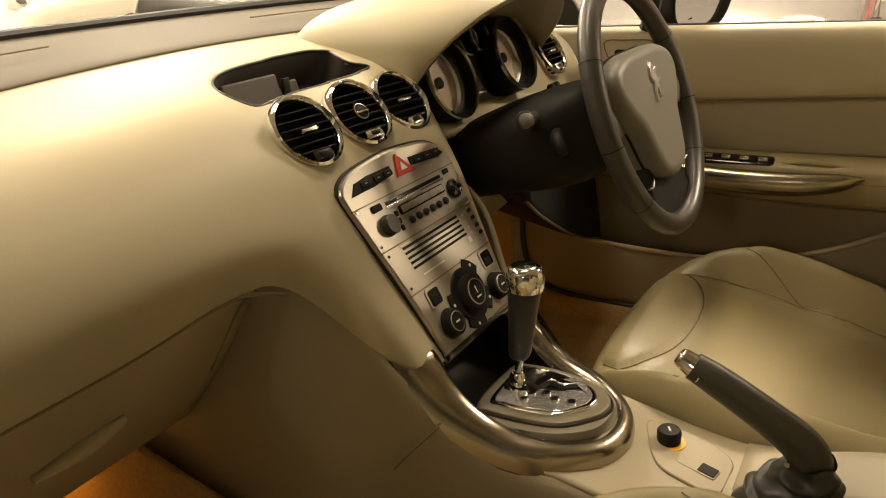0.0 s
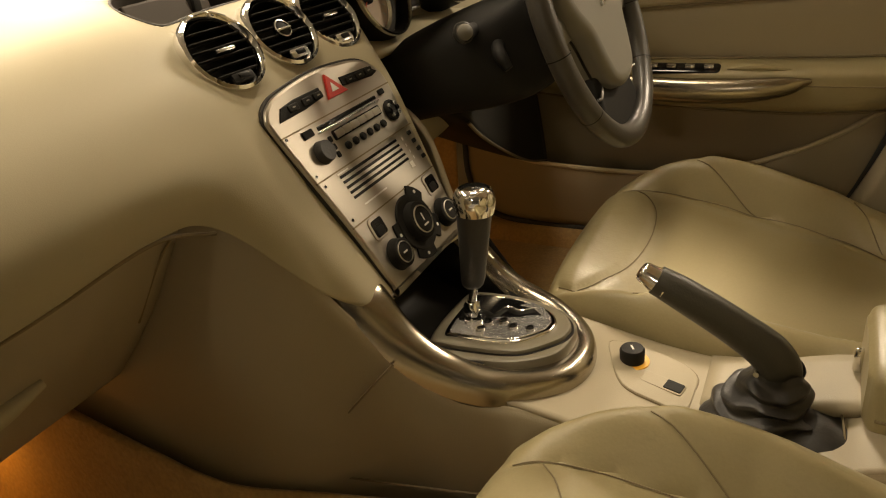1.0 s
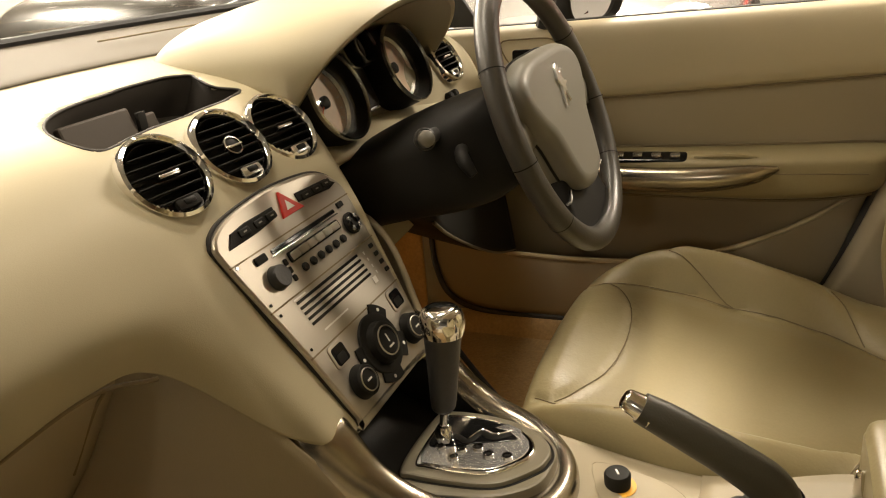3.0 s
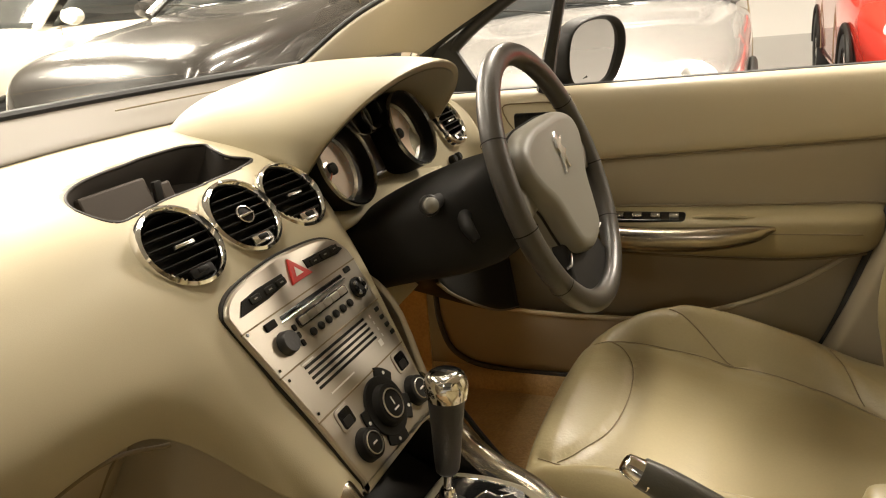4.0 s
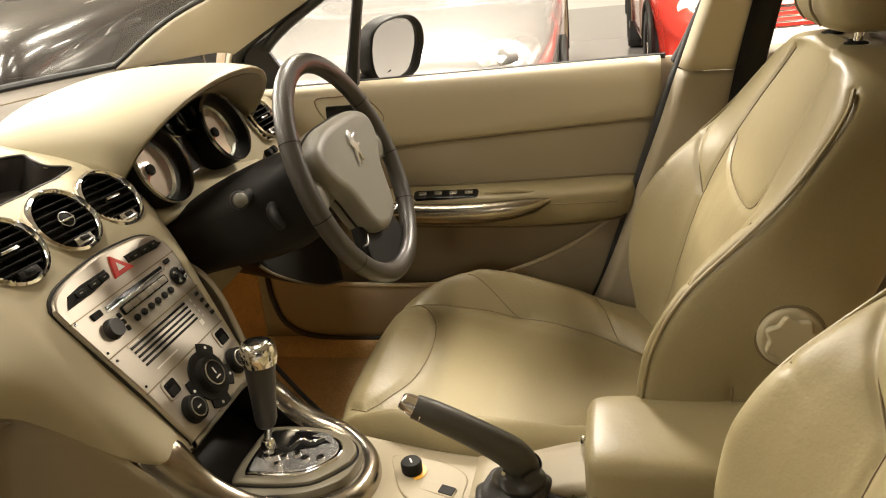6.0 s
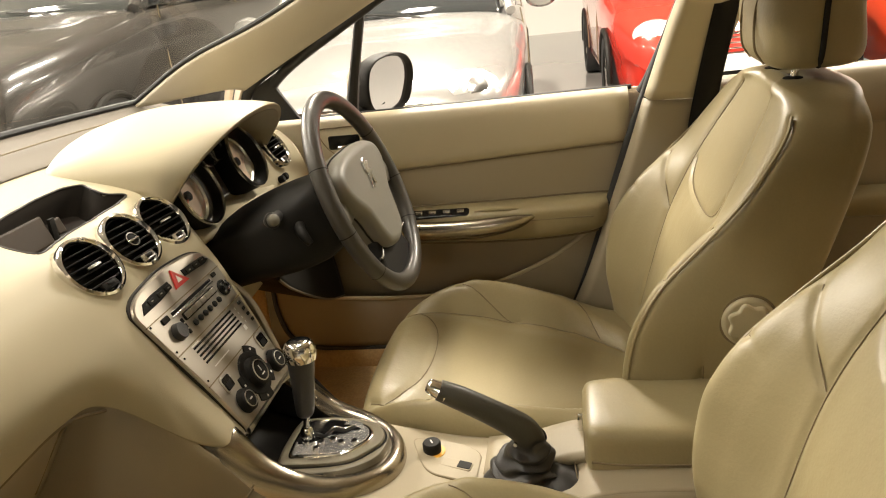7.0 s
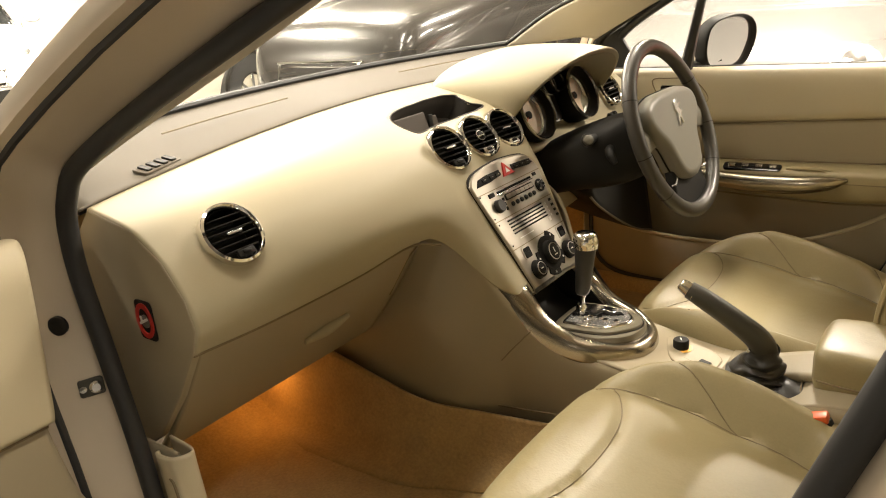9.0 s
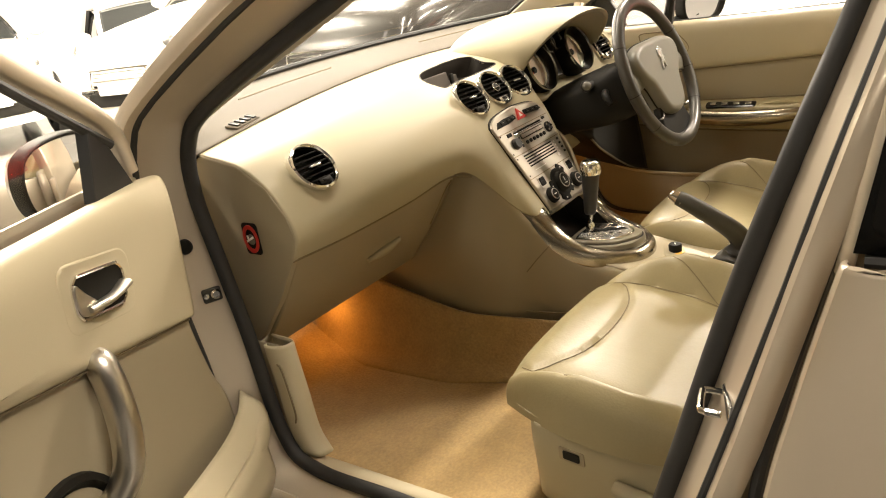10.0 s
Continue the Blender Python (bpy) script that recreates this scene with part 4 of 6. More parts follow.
# ---- steering column and wheel ----
WT = radians(20)
WM = facing((0.350, -0.280, 0.894), (0, -math.cos(WT), math.sin(WT)))
wheel = thing("steering_wheel", "dark grey leather steering wheel with metal emblem", "steering wheel", m=WM)
RR = 0.1815
part("rim", tube([(RR * math.cos(a), RR * math.sin(a), 0) for a in np.linspace(0, 2 * math.pi, 24, endpoint=False)], 0.0165, 16, 4, True, 0.92), M_RIM, wheel, "taupe grey leather rim")
for deg in (-8, 188, 28, 152, -38, 218):
    a = radians(deg)
    part("rim_joint", lathe([(0.0170, -0.0008), (0.0172, 0.0), (0.0170, 0.0008)], 18, Matrix.Translation((RR * math.cos(a), RR * math.sin(a), 0)) @ pose(0, 0, 0, 0, 0, deg) @ pose(0, 0, 0, 90)), M_BLACK, wheel)
half = [(0.0, 0.084), (0.070, 0.082), (0.122, 0.066), (0.134, 0.034), (0.116, 0.002), (0.086, -0.028), (0.070, -0.068), (0.050, -0.100), (0.0, -0.114)]
padn = [[(x, y, 0.0) for x, y in half + [(-x, y) for x, y in half[-2:0:-1]]]]
part("airbag_pad", plate(smooth_line([(x, y) for x, y, z in padn[0]], 5, True), 0.045, Matrix.Translation((0, 0, 0.0185)), 0.016, 7), M_PAD, wheel, "grey padded hub")
COVER = smooth_line([(-0.050, -0.060), (0.0, -0.055), (0.050, -0.060), (0.066, -0.085), (0.080, -0.120), (0.084, -0.158), (0.0, -0.172), (-0.084, -0.158), (-0.080, -0.120), (-0.066, -0.085)], 4, True)
part("hub_cover", plate(COVER, 0.020, Matrix.Translation((0, 0, -0.004)), 0.006, 4), M_BLACK, wheel, "dark lower hub cover")
part("pad_joint", tube([(x * 1.0, y * 1.0, -0.012) for x, y, z in padn[0]], 0.0022, 6, 5, True), M_BLACK, wheel)
for s in (-1, 1):
    part("spoke", net([[(s * 0.060, 0.034, -0.016), (s * 0.11, 0.030, -0.020), (s * 0.165, 0.028, -0.008)], [(s * 0.062, 0.012, -0.006), (s * 0.11, 0.010, -0.008), (s * 0.168, 0.006, -0.002)], [(s * 0.060, -0.016, -0.012), (s * 0.11, -0.020, -0.014), (s * 0.165, -0.026, -0.008)]], 5, 5), M_PAD, wheel, thick=0.012)
    part("spoke_insert", tube([(s * 0.060, -0.098, -0.003), (s * 0.080, -0.108, -0.002), (s * 0.100, -0.106, 0.0)], [0.0015, 0.003, 0.002], 8), M_ALLOY, wheel)
em = [(-0.006, 0.042), (0.001, 0.047), (0.007, 0.043), (0.004, 0.037), (0.013, 0.040), (0.015, 0.036), (0.006, 0.031), (0.012, 0.025), (0.016, 0.026), (0.017, 0.022), (0.009, 0.020), (0.007, 0.010), (0.011, 0.003), (0.005, 0.003), (0.002, 0.016), (-0.004, 0.010), (-0.006, 0.000), (-0.012, 0.000), (-0.009, 0.012), (-0.004, 0.022), (-0.010, 0.030)]
part("emblem", plate(em, 0.006, Matrix.Translation((0, 0.000, 0.0225)) @ pose(0, 0, 0, 0) @ Matrix.Scale(1.25, 4), 0.0012), M_ALLOY, wheel, "plain metal emblem shape")
column_thing = thing("steering_column", "black plastic steering column cowl with stalks", "steering column", m=WM)
rows = []
for h, w, t, b in ((-0.060, 0.070, 0.050, 0.060), (-0.072, 0.086, 0.060, 0.068), (-0.10, 0.112, 0.064, 0.076), (-0.15, 0.134, 0.068, 0.072), (-0.22, 0.144, 0.068, 0.058), (-0.30, 0.146, 0.062, 0.048)):
    rows.append([(w * x, (t if y > 0 else b) * y, h) for x, y in ((1, 0.05), (0.92, 0.7), (0.5, 1), (-0.5, 1), (-0.92, 0.7), (-1, 0.05), (-0.95, -0.65), (-0.6, -1), (0.6, -1), (0.95, -0.65))])
G = catmull(np.array(rows), 5)
G = catmull(G.transpose(1, 0, 2), 5, True).transpose(1, 0, 2)
part("cowl", sheet(G, False, True, True), M_BLACK, column_thing, "black grained cowl")
part("collar", lathe([(0.066, -0.075), (0.074, -0.062), (0.076, -0.030), (0.070, -0.024), (0.01, -0.024)], 36), M_BLACK, column_thing)
part("stalk", tube([(-0.08, 0.040, -0.128), (-0.125, 0.042, -0.125), (-0.148, 0.043, -0.122)], [0.010, 0.010, 0.012], 12), M_BLACK, column_thing)
part("stalk_end", lathe([(0.010, -0.014), (0.0115, 0.0), (0.0105, 0.006), (0.007, 0.009), (0.001, 0.010)], 20, Matrix.Translation((-0.152, 0.044, -0.120)) @ pose(0, 0, 0, 0, -35, 0)), M_PAD, column_thing, "round stalk end")
part("stalk_ring", lathe([(0.0125, -0.006), (0.0145, -0.004), (0.0145, 0.001), (0.0125, 0.002)], 22, Matrix.Translation((-0.152, 0.044, -0.120)) @ pose(0, 0, 0, 0, -35, 0)), M_DARKLEA, column_thing)
part("stalk", tube([(-0.07, 0.012, -0.11), (-0.120, 0.008, -0.098), (-0.138, -0.004, -0.090), (-0.142, -0.022, -0.084)], [0.008, 0.009, 0.009, 0.006], 12), M_BLACK, column_thing)
part("stalk", tube([(0.09, 0.0, -0.115), (0.14, 0.0, -0.11), (0.19, 0.004, -0.105)], [0.010, 0.009, 0.011], 12), M_BLACK, column_thing)
part("cable", tube([(-0.155, -0.20, -0.22), (-0.158, -0.30, -0.19), (-0.14, -0.42, -0.16), (-0.10, -0.52, -0.14)], 0.004, 8), M_BLACK, column_thing)


# ---- seats ----
def arc_samples(e, n, full):
    """Evenly spaced points of a superellipse arc: a half turn (full) or a quarter."""
    th = np.linspace(0, math.pi if full else math.pi / 2, 4000)
    x, y = np.sign(np.cos(th)) * np.abs(np.cos(th)) ** e, np.abs(np.sin(th)) ** e
    s = np.concatenate([[0], np.cumsum(np.hypot(np.diff(x), np.diff(y)))])
    at_s = np.linspace(0, s[-1], n)
    return np.interp(at_s, s, x), np.interp(at_s, s, y)


def normals(B):
    du, dv = np.gradient(B, axis=0), np.gradient(B, axis=1)
    n = np.cross(du, dv)
    return n / (np.linalg.norm(n, axis=2)[:, :, None] + 1e-9)


def grooved(B, paths, depth, sigma, sign):
    """Presses seams into a surface: lowers it along its normal close to each path."""
    N = normals(B) * sign
    C = B.reshape(-1, 3).copy()
    d2 = np.full(len(C), 9.0)
    for P in paths:
        for p in smooth_line(P, 10):
            d2 = np.minimum(d2, ((C - p) ** 2).sum(1))
    C -= N.reshape(-1, 3) * (depth * np.exp(-d2 / sigma ** 2))[:, None]
    return C.reshape(B.shape)


CE, CF, CB = 0.38, 0.34, 0.472


def cushion_width(y):
    return 0.288 - 0.068 * max(0, (y + 0.50) / 0.24) ** 2 - 0.030 * max(0, (-0.52 - y) / 0.25)


def cushion_top(x, y):
    hc = np.interp(y, (-0.78, -0.66, -0.50, -0.38, -0.30, -0.26), (0.476, 0.482, 0.500, 0.534, 0.556, 0.560))
    bol = np.interp(y, (-0.78, -0.70, -0.62, -0.50, -0.42, -0.34, -0.28), (0.012, 0.030, 0.062, 0.088, 0.088, 0.062, 0.030))
    bx = np.interp(y, (-0.75, -0.72, -0.62, -0.50, -0.40, -0.30), (0.085, 0.112, 0.174, 0.200, 0.201, 0.190))
    t = min(1, max(0, (abs(x) - bx) / 0.060))
    return hc + bol * t * t * (3 - 2 * t) - 0.006 * math.exp(-((abs(x) - bx) / 0.03) ** 2)


def cushion_grid():
    cx, sx = arc_samples(CE, 130, True)
    cy, sy = arc_samples(CF, 110, False)
    B = np.zeros((110, 130, 3))
    for i, (fy, fh) in enumerate(zip(cy, sy)):
        y = -0.775 + (0.775 - 0.262) * fy
        for j, (fx, fs) in enumerate(zip(cx, sx)):
            x = cushion_width(y) * fx
            B[i, j] = (x, y + 0.020 * (1 - (x / 0.29) ** 2) * fy, CB + (cushion_top(x, y) - CB) * (fs * fh))
    return B


CG = cushion_grid()


def on_cushion(pts):
    out = []
    for x, y in smooth_line(pts, 5):
        fy = min(0.999, max(0.0, (y + 0.775) / 0.513))
        y0 = y - 0.020 * (1 - (x / 0.29) ** 2) * fy
        fy = min(0.999, max(0.0, (y0 + 0.775) / 0.513))
        fx = min(0.999, abs(x) / cushion_width(y0))
        fs, fh = (1 - fx ** (2 / CE)) ** (CE / 2), (1 - fy ** (2 / CF)) ** (CF / 2)
        out.append((x, y, CB + (cushion_top(x, y0) - CB) * fs * fh))
    return out


CS = []
for s in (-1, 1):
    CS.append(on_cushion([(s * 0.182, -0.270), (s * 0.195, -0.305), (s * 0.207, -0.40), (s * 0.206, -0.50), (s * 0.180, -0.62), (s * 0.118, -0.72), (s * 0.090, -0.75)]))
    CS.append(on_cushion([(s * 0.206, -0.503), (s * 0.228, -0.450), (s * 0.250, -0.392)]))
    CS.append(on_cushion([(s * 0.140, -0.697), (s * 0.185, -0.675), (s * 0.240, -0.652)]))
CS.append(on_cushion([(-0.190, -0.300), (-0.165, -0.322), (-0.10, -0.352), (0.0, -0.362), (0.10, -0.352), (0.165, -0.322), (0.190, -0.300)]))
CG = grooved(CG, CS, 0.0045, 0.0060, -1)


def back_loop(z):
    ye = np.interp(z, (0.48, 0.58, 0.65, 0.74, 0.80, 0.88, 0.97, 1.04, 1.075), (-0.735, -0.720, -0.724, -0.748, -0.795, -0.880, -0.950, -0.990, -1.010))
    yc = np.interp(z, (0.48, 0.60, 0.75, 0.90, 1.04, 1.075), (-0.775, -0.800, -0.848, -0.918, -0.992, -1.012))
    yr = np.interp(z, (0.48, 0.64, 0.78, 0.90, 0.98, 1.04, 1.075), (-0.905, -0.955, -1.015, -1.060, -1.088, -1.088, -1.070))
    we = np.interp(z, (0.48, 0.58, 0.72, 0.85, 0.94, 0.99, 1.02, 1.035), (0.262, 0.280, 0.284, 0.272, 0.252, 0.225, 0.180, 0.125))
    wi = 0.60 * we
    half = [(0.0, yc), (wi * 0.6, yc + 0.003), (wi, yc + 0.012), (0.80 * we, 0.45 * yc + 0.55 * ye + 0.008), (0.93 * we, ye), (we, ye - 0.018), (1.005 * we, 0.5 * (ye + yr)), (0.985 * we, yr + 0.030), (0.90 * we, yr + 0.004), (0.5 * we, yr - 0.010), (0.0, yr - 0.012)]
    return half + [(-x, y) for x, y in half[-2:0:-1]]


BZ = (0.48, 0.52, 0.58, 0.65, 0.72, 0.80, 0.88, 0.94, 0.985, 1.015, 1.030, 1.038)
rows = [[(x, y, z) for x, y in back_loop(min(z, 1.035))] for z in BZ]
c = np.mean(rows[-1], 0)
rows[-1] = [tuple(c + (np.array(p) - c) * np.array((0.72, 0.5, 1))) for p in rows[-1]]
rows.append([tuple(c + (np.array(p) - c) * np.array((0.10, 0.10, 1)) + np.array((0, 0, 0.003))) for p in rows[-2]])
BG = catmull(np.array(rows), 18)
BG = catmull(BG.transpose(1, 0, 2), 16, True).transpose(1, 0, 2)


def on_back(pts, front=True, side=0):
    """Points of the backrest: front seams from (x, z), flank seams from (y, z)."""
    flat = BG.reshape(-1, 3)
    out = []
    for a, z in smooth_line(pts, 4):
        if front:
            ymid = -0.80 - 0.9 * np.maximum(0, flat[:, 2] - 0.62)
            d = (flat[:, 0] - a) ** 2 + (flat[:, 2] - z) ** 2 + 0.5 * (flat[:, 1] < np.interp(z, (0.5, 0.78, 1.06), (-0.86, -0.92, -1.03)))
        else:
            d = (flat[:, 1] - a) ** 2 + (flat[:, 2] - z) ** 2 + 0.5 * (flat[:, 0] * side < 0.1)
        out.append(flat[np.argmin(d)])
    P = np.array(out)
    for _ in range(6):
        P[1:-1] = 0.25 * P[:-2] + 0.5 * P[1:-1] + 0.25 * P[2:]
    return [tuple(p) for p in P]


BS, PIPE = [], []
for s in (-1, 1):
    PIPE.append([(s * 0.985 * np.interp(z, (0.58, 0.72, 0.85, 0.94, 0.99, 1.02), (0.280, 0.284, 0.272, 0.252, 0.225, 0.180)), np.interp(z, (0.58, 0.65, 0.74, 0.80, 0.88, 0.97, 1.04, 1.06), (-0.720, -0.724, -0.748, -0.795, -0.880, -0.950, -0.990, -1.003)) - 0.006, z) for z in (0.58, 0.65, 0.72, 0.78, 0.84, 0.90, 0.95, 0.985, 1.005)])
    BS.append(on_back([(s * 0.150, 0.56), (s * 0.162, 0.68), (s * 0.168, 0.78), (s * 0.150, 0.90), (s * 0.120, 0.97), (s * 0.100, 1.015)]))
    BS.append(on_back([(s * 0.170, 0.765), (s * 0.198, 0.800), (s * 0.245, 0.860)]))
    BS.append(on_back([(-0.783, 0.785), (-0.825, 0.735), (-0.842, 0.66), (-0.835, 0.58)], False, s))
BS.append(on_back([(-0.140, 0.870), (-0.115, 0.825), (0.0, 0.815), (0.115, 0.825), (0.140, 0.870)]))
BG = grooved(BG, BS, 0.0045, 0.0060, 1)
BG = grooved(BG, PIPE, 0.003, 0.0060, 1)


def build_seat():
    s = thing("front_seat", "beige leather driver's seat with side bolsters and stitched seams", "seat", "front seats", m=pose(0.385, 0, 0))
    cu = part("cushion", sheet(CG), M_LEATHER, s, "beige leather seat cushion")
    for P in CS:
        part("seam", tube([(x, y, z - 0.0022) for x, y, z in P], 0.0009, 5, 1), M_SEAM, cu)
    edge = [(x * 1.004, y + (0.003 if abs(x) < 0.2 else 0), z) for x, y, z in ((-0.276, -0.72, 0.480), (-0.279, -0.55, 0.482), (-0.270, -0.42, 0.485), (-0.238, -0.292, 0.488), (-0.17, -0.254, 0.490), (0.0, -0.240, 0.490), (0.17, -0.254, 0.490), (0.238, -0.292, 0.488), (0.270, -0.42, 0.485), (0.279, -0.55, 0.482), (0.276, -0.72, 0.480))]
    part("piping", tube(edge, 0.0026, 8, 5), M_LEATHER, cu)
    bk = part("backrest", sheet(BG, False, True), M_LEATHER, s, "beige leather backrest")
    for P in BS:
        part("seam", tube([(x, y - 0.0028, z - 0.0012) for x, y, z in P], 0.0010, 5, 1), M_SEAM, bk)
    for P in PIPE:
        part("piping", tube(P, 0.0026, 8, 5), M_LEATHER, bk)
    part("base", net([[(x, y, 0.475), (x * 1.01, y, 0.445), (x * 1.0, y, 0.40), (x * 0.985, y, 0.318)] for x, y in ((-0.262, -0.76), (-0.272, -0.55), (-0.262, -0.38), (-0.222, -0.305), (0.0, -0.275), (0.222, -0.305), (0.262, -0.38), (0.272, -0.55), (0.262, -0.76))], 4, 4), M_DASH, s, "beige plastic seat base", thick=0.006)
    for sd in (-1, 1):
        part("height_handle", tube([(sd * 0.286, -0.48, 0.410), (sd * 0.292, -0.56, 0.400), (sd * 0.288, -0.68, 0.405)], [0.012, 0.016, 0.012], 12), M_DASH, s)
        dm = facing((sd * 0.2935, -0.905, 0.722), (sd, 0, 0.06))
        rd = part("recline_dial", plate(circle(0.039, 40), 0.016, dm, 0.006, 4), M_DASH, s, "lobed beige recline dial")
        part("grip_lobes", plate([(0.030 * (1 + 0.10 * math.cos(7 * a)) * math.cos(a), 0.030 * (1 + 0.10 * math.cos(7 * a)) * math.sin(a)) for a in np.linspace(0, 2 * math.pi, 70, endpoint=False)], 0.008, dm @ Matrix.Translation((0, 0, 0.008)), 0.003, 3), M_DASH, rd)
        part("collar", plate(circle(0.043, 40), 0.006, dm @ Matrix.Translation((0, 0, -0.008)), 0.002), M_SEAM, rd)
        part("switch_plate", plate(round_rect(0.050, 0.026, 0.004), 0.004, facing((sd * 0.2715, -0.400, 0.435), (sd, 0.12, 0)), 0.001), M_TRIM, s)
        part("seat_switch", plate(round_rect(0.032, 0.016, 0.003), 0.004, facing((sd * 0.2735, -0.400, 0.435), (sd, 0.12, 0)), 0.001), M_BLACK, s)
        part("rail", box(0.03, 0.46, 0.05, (sd * 0.19, -0.53, 0.335), 0.005, 1), M_BLACK, s)
    hr = part("headrest", net([[(w * a, y0 + d * b, z) for a, b in ((1, 0.2), (0.85, 0.85), (0.35, 1), (-0.35, 1), (-0.85, 0.85), (-1, 0.2), (-0.9, -0.75), (-0.5, -1), (0.5, -1), (0.9, -0.75))] for z, w, d, y0 in ((1.056, 0.060, 0.025, -1.035), (1.060, 0.118, 0.060, -1.035), (1.085, 0.132, 0.074, -1.035), (1.15, 0.136, 0.074, -1.03), (1.21, 0.128, 0.066, -1.04), (1.235, 0.105, 0.045, -1.045), (1.240, 0.040, 0.018, -1.045))], 5, 5, False, True), M_LEATHER, s, "padded leather head restraint")
    for sx in (-0.048, 0.048):
        part("seam", tube([(sx, -0.970, 1.062), (sx, -0.955, 1.09), (sx, -0.956, 1.15), (sx, -0.976, 1.215)], 0.0020, 6), M_SEAM, hr)
    for sx in (-1, 1):
        part("gap", tube([(sx * 0.118, -1.032, 1.062), (sx * 0.1345, -1.032, 1.085), (sx * 0.1385, -1.035, 1.15), (sx * 0.130, -1.042, 1.21), (sx * 0.100, -1.045, 1.238)], 0.0045, 8), M_BLACK, hr)
    for sx in (-0.06, 0.06):
        part("post", tube([(sx, -1.010, 0.99), (sx, -1.018, 1.09)], [0.006, 0.006], 12, 2), M_CHROME, s, "chrome head restraint post")
        part("collar", lathe([(0.016, 0), (0.015, 0.008), (0.008, 0.010), (0.007, 0.010)], 18, pose(sx, -1.012, 1.031)), M_BLACK, s)
    return s


driver_seat = build_seat()
passenger_seat = copy_thing(driver_seat, pose(-0.366, -0.076, 0.018))
tagged(passenger_seat, "beige leather passenger seat beside the open door")

# ---- body shell of the car ----
shell = thing("car_shell", "champagne hatchback body shell with beige inner trim", "car body")
APS = ((0.755, 0.095, 1.045), (0.735, -0.005, 1.094), (0.690, -0.210, 1.190), (0.630, -0.50, 1.330))
APW = ((0.690, 0.342, 1.043), (0.675, 0.180, 1.130), (0.640, -0.055, 1.212), (0.570, -0.36, 1.350))
SEAL = [(0.720, -0.230, 1.210), (0.765, 0.040, 1.082), (0.778, 0.108, 1.020), (0.782, 0.125, 0.930), (0.782, 0.105, 0.79), (0.782, 0.085, 0.662), (0.782, 0.062, 0.459), (0.782, 0.000, 0.392), (0.782, -0.20, 0.386), (0.782, -0.50, 0.386), (0.782, -0.600, 0.402), (0.782, -0.665, 0.480), (0.782, -0.780, 0.825), (0.780, -0.844, 1.000), (0.738, -0.896, 1.143), (0.690, -0.935, 1.27), (0.640, -0.90, 1.365), (0.615, -0.75, 1.385), (0.635, -0.50, 1.335)]
for s in (-1, 1):
    rows = []
    for (x0, y0, z0), (x1, y1, z1) in zip(APS, APW):
        xm, ym, zm = 0.5 * (x0 + x1), 0.5 * (y0 + y1), 0.5 * (z0 + z1)
        rows.append([(s * (x0 + 0.012), y0 + 0.01, z0 + 0.012), (s * x0, y0, z0), (s * (x0 - 0.016), y0 + 0.03, z0 + 0.008), (s * (xm - 0.020), ym, zm + 0.004), (s * (x1 - 0.004), y1 - 0.02, z1 - 0.004), (s * x1, y1, z1), (s * (x1 + 0.02), y1 + 0.01, z1 + 0.006)])
    part("pillar_trim", net(rows, 8, 5), M_HEAD, shell, "pale beige windscreen pillar trim", thick=0.008, off=-s)
    part("screen_edge", tube([(s * (x + 0.004), y + 0.004, z + 0.004) for x, y, z in APW], 0.006, 8), M_RUBBER, shell, "black windscreen edge")
    part("door_seal", tube([(s * x, y, z) for x, y, z in SEAL], 0.0135, 12, 6, True), M_RUBBER, shell, "black rubber door seal")
    # painted flange outside the seal
    C = smooth_line(SEAL, 4, True)
    cen = np.array((0.74, -0.38, 0.85))
    ring = []
    for p in C:
        out = (p - cen) * np.array((0, 1, 1))
        out /= np.linalg.norm(out)
        ring.append([p + np.array((dx, 0, 0)) + out * k for dx, k in ((-0.012, 0.010), (0.006, 0.016), (0.012, 0.024), (0.030, 0.030), (0.046, 0.042), (0.070, 0.052), (0.085, 0.060), (0.086, 0.085))])
    G = np.array(ring)
    G[:, :, 0] *= s
    part("door_frame", sheet(G, True, False), M_PAINT, shell, "champagne painted door frame", thick=0.006)
    part("outer_seal", tube([(s * p[5][0] * 1.0, p[5][1], p[5][2]) for p in ring[::4]], 0.0065, 8, 3, True), M_RUBBER, shell)
    low = 0.046 if s > 0 else 0.0
    # driver's sill and kick panel: carpet brown stands in for dim orange light
    part("sill_trim", net([[(s * 0.700, y, 0.318 - low), (s * 0.725, y, 0.350 - low), (s * 0.745, y, 0.388 - low), (s * 0.770, y, 0.396 - low), (s * 0.780, y, 0.385 - low)] for y in (0.50 if s > 0 else 0.10, -0.15, -0.45, -0.62)], 4, 4), M_CARPET if s > 0 else M_CARD, shell, "sill trim, browned for the dim orange footwell light" if s > 0 else "beige sill trim", thick=0.006)
    part("kick_panel", net([[(s * 0.742, y, 0.62), (s * 0.735, y, 0.50), (s * 0.728, y, 0.40), (s * 0.712, y, 0.32 - low)] for y in ((0.140, 0.165, 0.22, 0.35, 0.5) if s > 0 else (0.055, 0.10, 0.20, 0.35, 0.5))], 4, 4), M_CARPET if s > 0 else M_TRIM, shell, "sand kick panel", thick=0.006)
    # inner trim of the middle pillar
    rows = [[(s * x, y, z) for x, y in ((0.772, f), (0.742, f - 0.010), (0.735, f - 0.030), (0.728, f - 0.105), (0.740, f - 0.125), (0.785, f - 0.130))] for f, z in ((-0.625, 0.40), (-0.690, 0.55), (-0.745, 0.71), (-0.790, 0.84), (-0.824, 0.945))]
    part("pillar_trim", net(rows, 6, 5), M_TRIM, shell, "sand lower middle pillar trim", thick=0.006, off=-s)
